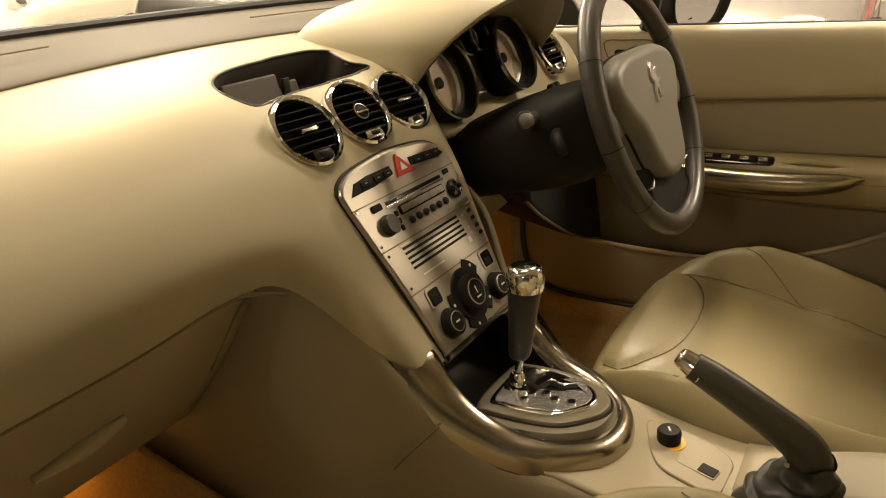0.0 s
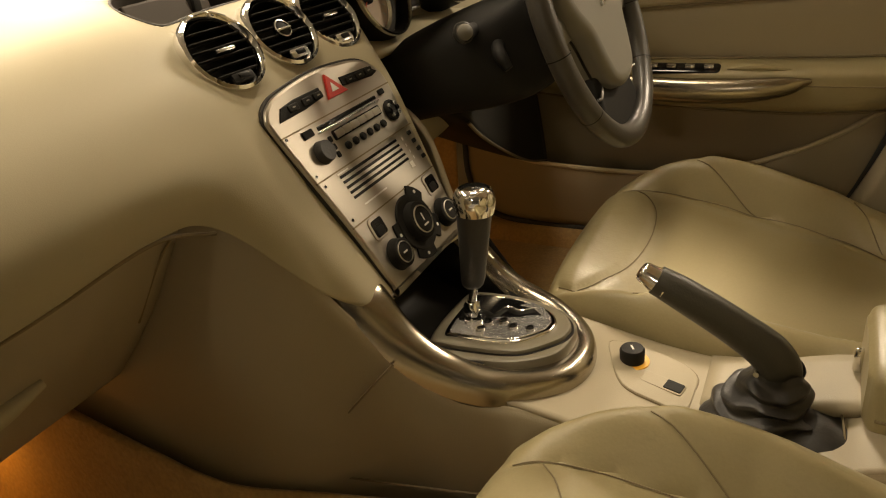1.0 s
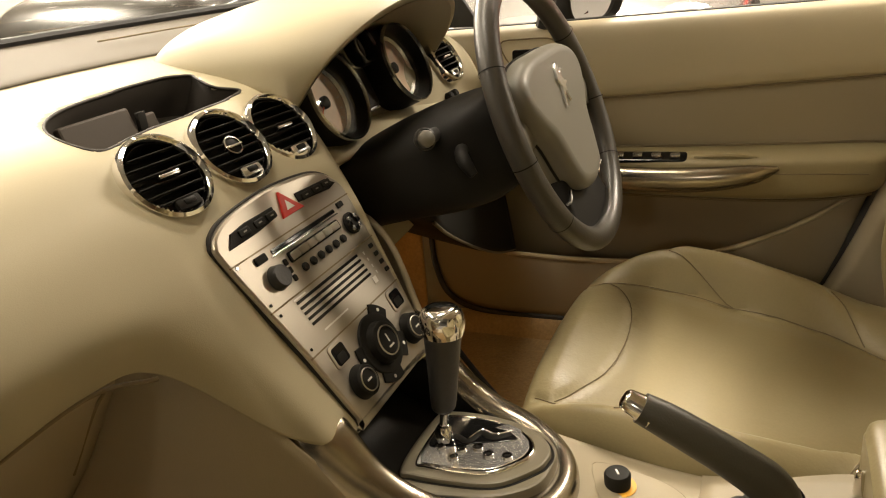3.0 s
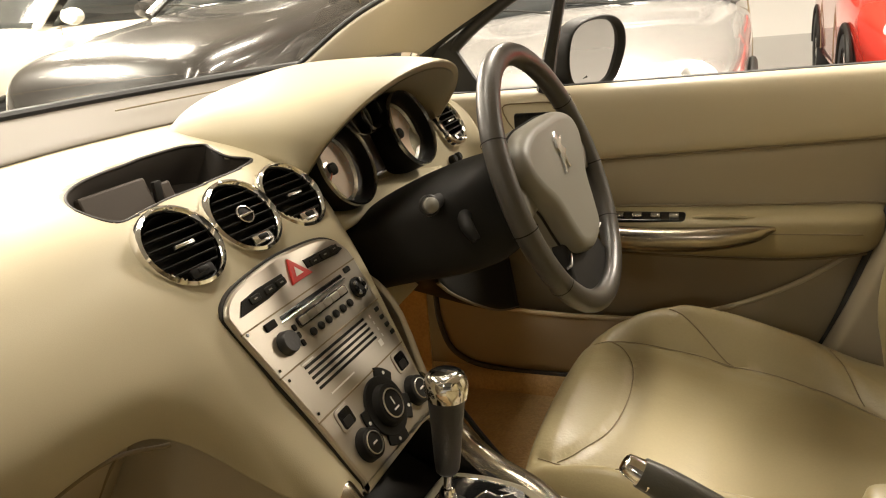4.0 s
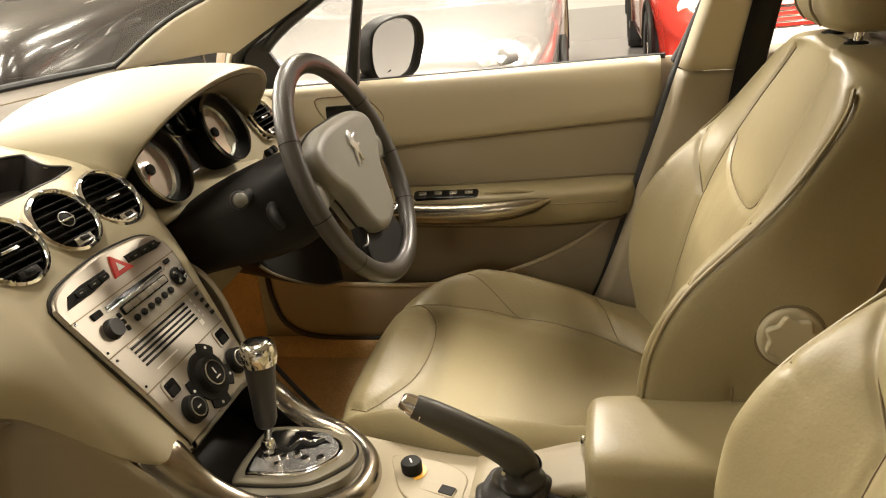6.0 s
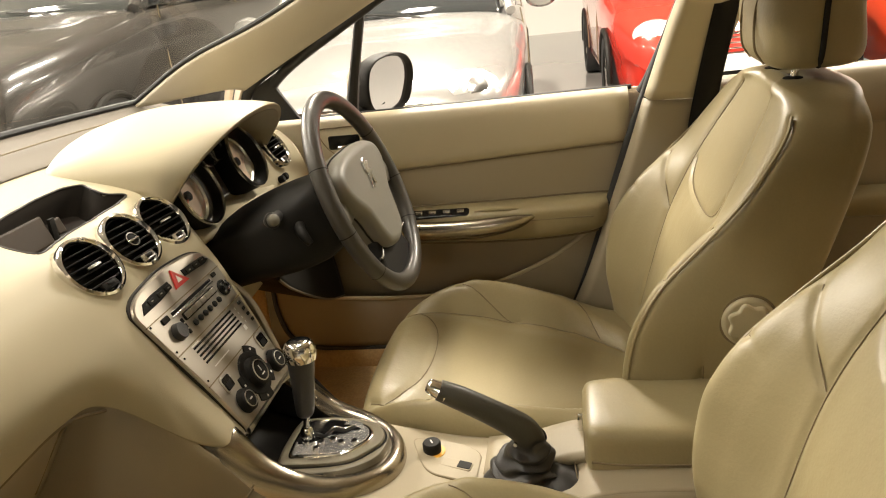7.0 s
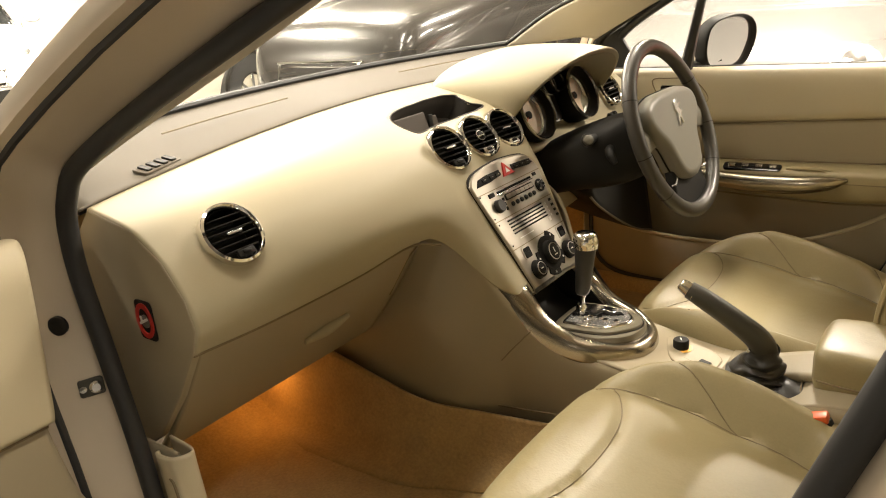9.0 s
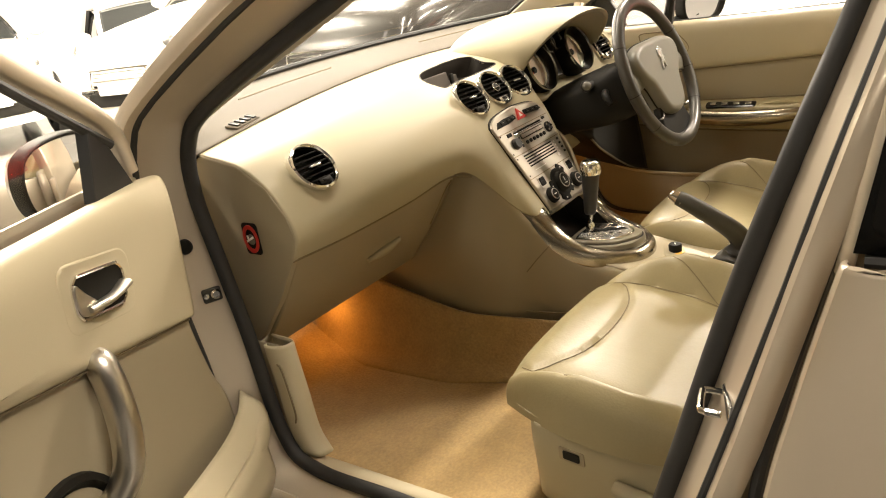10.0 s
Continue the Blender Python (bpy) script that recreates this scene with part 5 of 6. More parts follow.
    rows = [[(s * (x - d), y, z) for x, y in ((0.772, f), (0.738, f - 0.008), (0.730, f - 0.030), (0.722, f - 0.105), (0.735, f - 0.125), (0.78, f - 0.130))] for f, z, d in ((-0.826, 0.948, 0.0), (-0.870, 1.09, 0.030), (-0.905, 1.20, 0.070), (-0.94, 1.37, 0.130))]
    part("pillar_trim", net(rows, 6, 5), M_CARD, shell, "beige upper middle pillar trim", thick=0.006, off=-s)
    part("roof_rail", net([[(s * 0.60, y, 1.37), (s * 0.645, y, 1.39), (s * 0.66, y, 1.42), (s * 0.60, y, 1.46)] for y in (-0.40, -0.8, -1.4, -2.0)], 4, 3), M_PAINT, shell, thick=0.01)
# bolts of the passenger's hinge side
part("hinge_bolt", lathe([(0.014, 0), (0.014, 0.006), (0.010, 0.009), (0.001, 0.009)], 18, facing((-0.816, 0.146, 0.843), (-0.85, -0.5, 0))), M_BLACK, shell)
CHK = facing((-0.806, 0.124, 0.747), (-0.45, -0.88, 0.12))
check = part("check_bracket", plate(round_rect(0.034, 0.026, 0.004), 0.012, CHK @ Matrix.Translation((0, 0, 0.004)), 0.002), M_BRAKE, shell, "dark plate of the door check strap")
part("bolt_head", lathe([(0.009, 0), (0.009, 0.006), (0.006, 0.009), (0.001, 0.009)], 18, CHK @ Matrix.Translation((0.006, 0.001, 0.004))), M_CHROME, check, "bright bolt head")
part("bolt_head", lathe([(0.005, 0), (0.005, 0.005), (0.001, 0.006)], 14, CHK @ Matrix.Translation((-0.011, 0.001, 0.004))), M_ALLOY, check)
hinge = [[(-0.852, 0.176, z), (-0.868, 0.184, z), (-0.888, 0.200, z), (-0.905, 0.23, z)] for z in (0.40, 0.6, 0.8, 1.0)]
part("hinge_pillar", net(hinge, 4, 4), M_PAINT, shell, "champagne hinge pillar", thick=0.008)
part("sill_outer", net([[(-0.862, y, 0.395), (-0.885, y, 0.36), (-0.890, y, 0.28), (-0.84, y, 0.20)] for y in (0.20, -0.4, -1.6)], 4, 4), M_PAINT, shell, thick=0.01)
part("sill_outer", net([[(0.862, y, 0.395), (0.885, y, 0.36), (0.890, y, 0.28), (0.84, y, 0.20)] for y in (0.20, -0.4, -1.6)], 4, 4), M_PAINT, shell, thick=0.01)
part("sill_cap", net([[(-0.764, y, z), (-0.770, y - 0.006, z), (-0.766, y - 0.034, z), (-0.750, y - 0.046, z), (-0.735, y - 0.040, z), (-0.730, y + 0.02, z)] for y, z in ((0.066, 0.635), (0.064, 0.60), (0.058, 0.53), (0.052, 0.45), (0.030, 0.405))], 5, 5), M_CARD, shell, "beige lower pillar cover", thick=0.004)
part("clip_slot", tube([(-0.7705, 0.040, 0.60), (-0.7715, 0.030, 0.585), (-0.7705, 0.024, 0.50), (-0.7705, 0.030, 0.475)], 0.0022, 6), M_SEAM, shell)
for s in (-1, 1):
    flank = []
    for y, z in ((0.50, 0.56), (0.30, 0.53), (0.12, 0.485), (0.0, 0.455), (-0.12, 0.435), (-0.30, 0.415), (-0.60, 0.41)):
        x = np.interp(y, (-0.60, -0.34, -0.24, -0.155, -0.09, 0.0, 0.16), (0.104, 0.110, 0.128, 0.153, 0.190, 0.220, 0.232)) + 0.016
        flank.append([(s * x, y, z), (s * (x + 0.010), y, 0.7 * z + 0.09), (s * (x + 0.035), y, 0.345), (s * (x + 0.10), y, 0.318)])
    part("tunnel_carpet", net(flank, 6, 5), M_CARPET, shell, "sand carpet on the tunnel flank", thick=0.006)
roof = [[(x, y, z - 0.05 * (x / 0.62) ** 2) for x in (-0.62, -0.3, 0, 0.3, 0.62)] for y, z in ((-0.36, 1.42), (-0.7, 1.49), (-1.2, 1.51), (-2.05, 1.44))]
part("roof", net(roof, 4, 4), M_PAINT, shell, thick=0.03)
part("headliner", net([[(x * 0.97, y, z - 0.040) for x, y, z in row] for row in roof], 4, 4), M_HEAD, shell, "pale cloth headliner", thick=0.008)
part("tailgate", net([[(x, -2.05, 1.44), (x, -2.25, 1.1), (x, -2.38, 0.9), (x, -2.34, 0.35)] for x in (-0.72, 0, 0.72)], 3, 3), M_TRIM, shell, thick=0.02)
part("bulkhead", net([[(x, 0.66, 0.30), (x, 0.64, 0.6), (x, 0.50, 1.02)] for x in (-0.80, 0, 0.80)], 3, 3), M_CARPET, shell, thick=0.02)
carpet = [[(x, y, z + 0.006 * noise.noise((x * 4, y * 4, 0))) for y, z in ((0.645, 0.60), (0.58, 0.44), (0.46, 0.345), (0.28, 0.318), (0.05, 0.312), (-0.25, 0.310), (-0.8, 0.310), (-2.3, 0.31))] for x in (-0.79, -0.6, -0.42, -0.25, 0.0, 0.25, 0.42, 0.6, 0.79)]
part("carpet", net(carpet, 6, 8), M_CARPET, shell, "sand coloured carpet on the car floor", thick=0.01)
part("bonnet", net([[(x, y, z - 0.05 * (x / 0.7) ** 2) for x in (-0.72, -0.35, 0, 0.35, 0.72)] for y, z in ((0.60, 1.000), (0.9, 0.97), (1.3, 0.90), (1.6, 0.80), (1.72, 0.62))], 4, 4), M_PAINT, shell, thick=0.01)
for s in (-1, 1):
    part("front_wing", net([[(s * 0.72, y, z), (s * 0.83, y, z - 0.04), (s * 0.88, y, z - 0.18), (s * 0.88, y, 0.35)] for y, z in ((0.20, 1.0), (0.6, 0.96), (1.1, 0.90), (1.6, 0.76))], 4, 4), M_PAINT, shell, thick=0.01)
BASE = [(x, 0.482 - 0.15 * (x / 0.745) ** 2, 1.052 - 0.004 * (x / 0.745) ** 2) for x in (-0.70, -0.5, -0.25, 0, 0.25, 0.5, 0.70)]
part("screen_base_strip", tube(BASE, 0.0075, 8), M_RUBBER, shell, "black strip at the foot of the windscreen")
ws = []
for f in (0.0, 0.33, 0.66, 1.0):
    W = [np.interp(f, (0, 0.33, 0.66, 1), [p[k] for p in APW]) for k in range(3)]
    cy, cz = np.interp(f, (0, 1), (0.49, -0.36)), np.interp(f, (0, 0.33, 0.66, 1), (1.055, 1.175, 1.285, 1.40))
    ws.append([(a * W[0], W[1] + (cy - W[1]) * (1 - a * a) + 0.004, W[2] + (cz - W[2]) * (1 - a * a) + 0.004) for a in (-1, -0.6, -0.2, 0.2, 0.6, 1)])
glass = part("windscreen", net(ws, 5, 4), M_GLASS, shell, "clear windscreen")
glass.visible_shadow = False


for s in (-1, 1):
    for wy in (0.98, -1.62):
        wm = Matrix.Translation((s * 0.76, wy, 0.31)) @ pose(0, 0, 0, 0, 90 * s)
        wh = part("road_wheel", lathe([(0.205, -0.09), (0.29, -0.095), (0.31, -0.07), (0.31, 0.07), (0.29, 0.095), (0.205, 0.09)], 36, wm), M_TYRE, shell, "black tyre on an alloy wheel")
        part("rim", lathe([(0.206, 0.080), (0.195, 0.085), (0.18, 0.05), (0.05, 0.06), (0.002, 0.065)], 32, wm), M_ALLOY, wh)


# ---- driver's door, closed ----
ddoor = thing("driver_door", "closed beige driver's door with armrest and window switches", "car door")


def belt(y):
    return 0.953 - 0.014 * (y + 0.4)


def seam_z(y):
    return 0.827 - 0.058 * (y + 0.5) if y > -0.85 else 0.847


def card_columns(ys, y_end):
    out = []
    for y in ys:
        b, c = belt(y), seam_z(y)
        deep = 0.058 * min(1, max(0, (y + 0.62) / 0.35)) if y_end > -1 else 0.0
        out.append([(0.862, y, b + 0.004), (0.830, y, b + 0.004), (0.806, y, b - 0.006), (0.795, y, b - 0.035), (0.794, y, c + 0.030), (0.802, y, c + 0.003), (0.807, y, c - 0.003), (0.806, y, c - 0.03), (0.812, y, 0.735), (0.812 + 0.5 * deep, y, 0.64), (0.806 + deep, y, 0.56), (0.800 + deep, y, 0.48), (0.802 + deep, y, 0.36)])
    return out


cols = card_columns((0.14, 0.0, -0.2, -0.4, -0.6, -0.79), -0.8)
part("upper_card", net([c[:6] for c in cols], 5, 4), M_CARD, ddoor, "beige upper door card, colour raised for light", thick=0.010, off=1)
part("lower_card", net([c[5:] for c in cols], 5, 4), M_TRIM, ddoor, "brown-beige lower door card", thick=0.010, off=1)
part("card_seam", tube([(0.8035, y, seam_z(y)) for y in (0.05, -0.2, -0.4, -0.6, -0.785)], 0.0016, 6), M_SEAM, ddoor)
rows = []
ARM = ((0.06, 0.800, 0.700, 0.668), (0.02, 0.775, 0.706, 0.652), (-0.15, 0.752, 0.708, 0.640), (-0.35, 0.744, 0.710, 0.632), (-0.55, 0.740, 0.714, 0.630), (-0.68, 0.742, 0.718, 0.640), (-0.725, 0.752, 0.718, 0.652), (-0.742, 0.790, 0.716, 0.672))
for y, x, zt, zb in ARM:
    rows.append([(0.815, y, zt + 0.006), (x + 0.030, y, zt + 0.004), (x + 0.006, y, zt - 0.004), (x, y, zt - 0.020), (x + 0.006, y, zb + 0.016), (x + 0.030, y, zb), (0.815, y, zb - 0.004)])
part("armrest", net(rows, 6, 5), M_LEATHER, ddoor, "olive beige leather armrest", thick=0.006, off=1)
part("armrest_joint", tube([(0.8105, y, zt + 0.0075) for y, x, zt, zb in ARM[1:]], 0.0022, 6), M_SEAM, ddoor)
part("armrest_joint", tube([(x + 0.030, y, zb - 0.003) for y, x, zt, zb in ARM[1:]], 0.0024, 6), M_SEAM, ddoor)
part("armrest_seam", tube([(0.7405, y, z) for y, z in ((-0.15, 0.682), (-0.35, 0.683), (-0.55, 0.686), (-0.70, 0.688))], 0.0013, 6), M_SEAM, ddoor)
part("grab_handle", tube([(0.762, -0.06, 0.742), (0.742, -0.12, 0.712), (0.726, -0.20, 0.690), (0.718, -0.32, 0.680), (0.719, -0.44, 0.681), (0.729, -0.52, 0.688), (0.742, -0.562, 0.696)], [0.006, 0.012, 0.015, 0.017, 0.017, 0.013, 0.003], 16, 6, False, 1.35), M_NICKEL, ddoor, "satin metal grab handle")
part("handle_cup", tube([(0.756, -0.42, 0.711), (0.752, -0.48, 0.716), (0.756, -0.545, 0.708)], [0.003, 0.006, 0.003], 8), M_LEATHER, ddoor)
swp = part("switch_panel", plate(round_rect(0.145, 0.026, 0.008), 0.008, facing((0.757, -0.335, 0.7135), (-0.42, 0, 0.91), (1, 0, 0)) @ pose(0, 0, 0, 0, 0, 0), 0.002), M_GLOSSBLK, ddoor, "gloss black window switch panel")
for k in range(4):
    part("window_switch", box(0.010, 0.018, 0.008, (0.755, -0.285 - 0.034 * k, 0.7155), 0.002, 2), M_ALLOY, swp)
rec = facing((0.7925, -0.115, 0.896), (-0.99, 0, 0.05))
pull = part("release_recess", plate(round_rect(0.080, 0.034, 0.006), 0.012, rec, 0.002), M_GLOSSBLK, ddoor, "dark recess of the door release")
part("release_lever", box(0.050, 0.009, 0.008, (0.008, -0.011, 0.005), 0.004, 3, rec), M_CHROME, pull)
part("recess_rim", tube([(0.7945, y, z) for y, z in ((-0.052, 0.925), (-0.10, 0.932), (-0.160, 0.929), (-0.196, 0.900), (-0.203, 0.872), (-0.150, 0.864), (-0.085, 0.870))], 0.0016, 6, 4, True), M_SEAM, ddoor)
LIP = [(0.17, 0.66), (0.125, 0.592), (0.08, 0.540), (0.04, 0.514), (-0.03, 0.497), (-0.13, 0.490), (-0.246, 0.489), (-0.36, 0.496), (-0.48, 0.526), (-0.58, 0.565), (-0.65, 0.605), (-0.72, 0.655), (-0.80, 0.71)]
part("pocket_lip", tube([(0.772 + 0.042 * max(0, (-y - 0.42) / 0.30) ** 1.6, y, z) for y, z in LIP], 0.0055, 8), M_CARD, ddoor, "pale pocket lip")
part("pocket", net([[(0.774 + 0.042 * max(0, (-y - 0.42) / 0.30) ** 1.6, y, z), (0.768 + 0.046 * max(0, (-y - 0.42) / 0.30) ** 1.6, y, z - 0.05), (0.772 + 0.036 * max(0, (-y - 0.42) / 0.30) ** 1.6, y, 0.345)] for y, z in LIP], 4, 4), M_TRIM, ddoor, "door pocket", thick=0.006)
part("pocket_seal", tube([(0.760, 0.128, 0.60), (0.760, 0.128, 0.53), (0.760, 0.126, 0.465), (0.760, 0.106, 0.400), (0.760, 0.058, 0.366), (0.761, -0.022, 0.354), (0.762, -0.126, 0.352), (0.766, -0.45, 0.352)], 0.0065, 8), M_RUBBER, ddoor, "black seal along the pocket")
part("outer_skin", net([[(0.862, y, belt(y) - 0.002), (0.900, y, 0.86), (0.905, y, 0.65), (0.885, y, 0.34)] for y in (0.18, -0.3, -0.85)], 4, 4), M_PAINT, ddoor, thick=0.006)
part("belt_seal", tube([(0.852, y, belt(y) + 0.002) for y in (0.12, -0.2, -0.5, -0.80)], 0.006, 8), M_RUBBER, ddoor)
part("quarter_bar", tube([(0.820, -0.135, 0.950), (0.802, -0.165, 1.06), (0.770, -0.208, 1.20)], [0.017, 0.0125, 0.011], 8), M_RUBBER, ddoor, "black quarter-light bar")
part("sail_corner", plate([(0.09, 1.040), (0.098, 0.965), (-0.02, 0.962), (0.03, 1.045), (-0.02, 1.085), (-0.012, 1.095)], 0.010, Matrix(((0, 0, -1, 0.780), (1, 0, 0, 0), (0, 1, 0, 0), (0, 0, 0, 1))), 0.002), M_RUBBER, ddoor)
part("window_frame", tube([(0.800, 0.06, 1.03), (0.765, -0.03, 1.095), (0.715, -0.24, 1.205), (0.655, -0.52, 1.345), (0.635, -0.75, 1.40), (0.660, -0.91, 1.375), (0.715, -0.935, 1.27), (0.765, -0.90, 1.143), (0.815, -0.845, 1.0), (0.83, -0.82, 0.95)], 0.012, 10), M_RUBBER, ddoor, "black window frame")
# rear door behind it
rdoor = thing("rear_door", "closed beige rear door behind the driver's seat", "car door", "rear doors")
part("card", net(card_columns((-0.99, -1.2, -1.5, -1.9), -1.9), 5, 4), M_TRIM, rdoor, "beige rear door card", thick=0.010, off=1)
part("armrest", net([[(0.815, y, 0.70), (0.765, y, 0.695), (0.755, y, 0.675), (0.770, y, 0.64), (0.815, y, 0.63)] for y in (-1.06, -1.3, -1.7)], 4, 4), M_LEATHER, rdoor)
part("outer_skin", net([[(0.862, y, belt(y)), (0.900, y, 0.86), (0.905, y, 0.65), (0.885, y, 0.34)] for y in (-0.86, -1.4, -2.0)], 4, 4), M_PAINT, rdoor, thick=0.006)

seat_belt = thing("seat_belt", "black seat belt hanging from the middle pillar", "seat belt")
part("webbing", net([[(0.712, -0.885, 0.70), (0.708, -0.935, 0.70)], [(0.712, -0.908, 0.90), (0.706, -0.958, 0.90)], [(0.678, -0.948, 1.12), (0.672, -0.996, 1.12)], [(0.640, -0.975, 1.26), (0.634, -1.022, 1.26)]], 6, 2), M_BLACK, seat_belt, "black webbing", thick=0.003)
part("guide", box(0.02, 0.07, 0.03, (0.640, -1.000, 1.265), 0.008, 3), M_BLACK, seat_belt)


# ---- door mirrors ----
def mirror_at(m, side):
    g = thing("door_mirror", "oval door mirror in a champagne housing", "door mirror", "door mirrors", m=m)
    rows = []
    for h, sc in ((0.0, 1.0), (0.012, 1.03), (0.045, 0.96), (0.08, 0.78), (0.10, 0.45), (0.105, 0.05)):
        rows.append([(x * sc, h, z * sc) for x, z in ((0.088, 0.010), (0.078, 0.050), (0.040, 0.070), (-0.020, 0.070), (-0.070, 0.052), (-0.088, 0.010), (-0.084, -0.040), (-0.050, -0.068), (0.010, -0.070), (0.060, -0.052))])
    part("housing", net(rows, 4, 5, False, True), M_PAINT, g, "champagne housing")
    P = smooth_line([(p[0] * 0.99, p[2] * 0.99) for p in rows[0]], 5, True)
    mm = Matrix(((1, 0, 0, 0), (0, 0, -1, -0.004), (0, 1, 0, 0), (0, 0, 0, 1)))
    part("rim", net([[(k * x, y, k * z) for x, z in P[::3]] for k, y in ((0.90, 0.006), (0.96, -0.008), (1.00, -0.014), (1.04, -0.010), (1.05, 0.004), (1.04, 0.030))], 3, 3, False, True), M_BLACK, g, "deep black rim")
    part("glass", plate(P * 0.94, 0.004, mm @ Matrix.Translation((0, 0, -0.005)), 0.001), M_MIRROR, g, "mirror glass")
    part("arm", tube([(-side * 0.02, 0.03, -0.045), (-side * 0.09, 0.03, -0.060), (-side * 0.14, 0.02, -0.062)], [0.03, 0.026, 0.024], 12, 4, False, 0.6), M_BLACK, g)
    return g


mirror_at(pose(0.955, -0.205, 1.005, 2, 0, -28), 1)

# ---- passenger's door, swung open ----
DM = Matrix(((-0.912, 0.410, 0, -0.84), (-0.410, -0.912, 0, 0.12), (0, 0, 1, 0), (0, 0, 0, 1)))
pdoor = thing("passenger_door", "open champagne passenger door with beige card and chrome release", "car door", m=DM)


def crease_z(u):
    return 0.742 + 0.200 * u


US = (0.045, 0.10, 0.25, 0.45, 0.70, 1.00)
rows = []
for u in US:
    k = crease_z(u)
    rows.append([(u - 0.018, -0.030, 0.985), (u - 0.016, 0.008, 0.990), (u - 0.012, 0.024, 0.980), (u, 0.034, 0.94), (u + 0.012, 0.036, 0.86), (u + 0.022, 0.034, k + 0.016), (u + 0.024, 0.028, k + 0.002), (u + 0.024, 0.018, k - 0.008), (u + 0.005, 0.018, 0.64), (u - 0.020, 0.020, 0.56), (u - 0.035, 0.012, 0.40)])
part("upper_card", net([r[:7] for r in rows], 6, 5), M_CARD, pdoor, "beige upper door card, colour raised for light", thick=0.008, off=-1)
part("lower_card", net([r[6:] for r in rows], 6, 5), M_TRIM, pdoor, "brown-beige lower door card", thick=0.008, off=-1)
part("crease", tube([(u + 0.024, 0.0240, crease_z(u) - 0.001) for u in (0.05, 0.25, 0.5, 0.8)], 0.0022, 6), M_SEAM, pdoor)
rm = Matrix.Translation((0.268, 0.0362, 0.893)) @ Matrix(((1, 0, 0, 0), (0, 0, 1, 0), (0, 1, 0, 0), (0, 0, 0, 1))) @ Matrix.Rotation(radians(9), 4, "Z")
part("release_frame", plate(round_rect(0.150, 0.098, 0.024), 0.010, rm, 0.003), M_CARD, pdoor, "raised beige frame")
rel = part("release_recess", plate(round_rect(0.104, 0.058, 0.018), 0.004, rm @ Matrix.Translation((0, 0, 0.0016)), 0.001), M_BLACK, pdoor, "dark release recess")
part("release_cup", plate(smooth_line([(0.048, 0.020), (0.030, 0.004), (0.010, -0.012), (0.000, -0.026), (0.030, -0.028), (0.046, -0.022), (0.051, -0.002)], 4, True), 0.004, rm @ Matrix.Translation((0, 0, 0.004)), 0.003, 3), M_SATIN, rel, "satin chrome cup")
part("release_lever", tube([tuple(rm @ Vector(p)) for p in ((0.034, -0.018, 0.006), (0.012, -0.015, 0.011), (-0.018, -0.010, 0.011), (-0.047, -0.002, 0.006))], [0.008, 0.010, 0.010, 0.013], 14, 5, False, 0.6), M_SATIN, rel, "chrome release lever")
part("recess_rim", tube([tuple(rm @ Vector((x, y, 0.001))) for x, y in round_rect(0.106, 0.060, 0.018, 3)], 0.0026, 6, 3, True), M_CHROME, rel)
part("pull_bar", tube([(0.305, 0.014, 0.808), (0.312, 0.036, 0.800), (0.322, 0.050, 0.752), (0.332, 0.054, 0.700), (0.350, 0.050, 0.650), (0.390, 0.030, 0.612)], [0.019, 0.0215, 0.022, 0.022, 0.021, 0.019], 18, 6), M_SATIN, pdoor, "satin metal pull bar")
part("speaker_bowl", lathe([(0.100, -0.006), (0.098, 0.004), (0.088, 0.006), (0.080, -0.004), (0.001, -0.012)], 36, Matrix.Translation((0.44, 0.022, 0.600)) @ pose(0, 0, 0, -90)), M_BLACK, pdoor, "dark speaker grille")
pk = [[(u, 0.024 + d, z), (u, 0.062 + d, z - 0.035), (u, 0.058 + d, 0.46), (u, 0.012, 0.38)] for u, z, d in ((-0.010, 0.560, 0.0), (0.03, 0.540, 0.01), (0.12, 0.530, 0.02), (0.30, 0.530, 0.02), (0.60, 0.540, 0.02))]
part("pocket", net(pk, 5, 4), M_CARD, pdoor, "door pocket", thick=0.006)
part("pocket_wall", net([[(0.02, 0.060, 0.52), (0.02, 0.066, 0.40)], [(0.10, 0.085, 0.50), (0.10, 0.085, 0.40)], [(0.30, 0.095, 0.50), (0.30, 0.090, 0.40)]], 4, 3), M_CARD, pdoor, thick=0.010)
part("steel_edge", net([[(0.028, -0.030, z), (0.006, -0.050, z), (-0.010, -0.085, z), (0.0, -0.12, z)] for z in (0.36, 0.6, 0.85, 0.985)], 4, 4), M_PAINT, pdoor, "champagne door edge", thick=0.006)
part("outer_skin", net([[(u, -0.085, 0.990), (u, -0.125, 0.86), (u, -0.135, 0.62), (u, -0.100, 0.34)] for u in (0.0, 0.4, 0.8, 1.06)], 4, 4), M_PAINT, pdoor, thick=0.006)
FR = [(0.030, 1.000), (0.050, 1.085), (0.185, 1.185), (0.300, 1.265), (0.50, 1.345), (0.75, 1.385), (0.95, 1.36), (1.04, 1.20), (1.06, 0.99)]
part("window_frame", tube([(u, -0.030 - 0.10 * (z - 0.99), z) for u, z in FR], [0.016, 0.022, 0.026, 0.026, 0.025, 0.025, 0.025, 0.025, 0.02], 12, 6, False, 0.8), M_PAINT, pdoor, "champagne window frame")
part("frame_seal", tube([(u + 0.022, -0.012 - 0.10 * (z - 0.99), z - 0.030) for u, z in FR[1:]], 0.008, 8), M_RUBBER, pdoor, "black glass run")
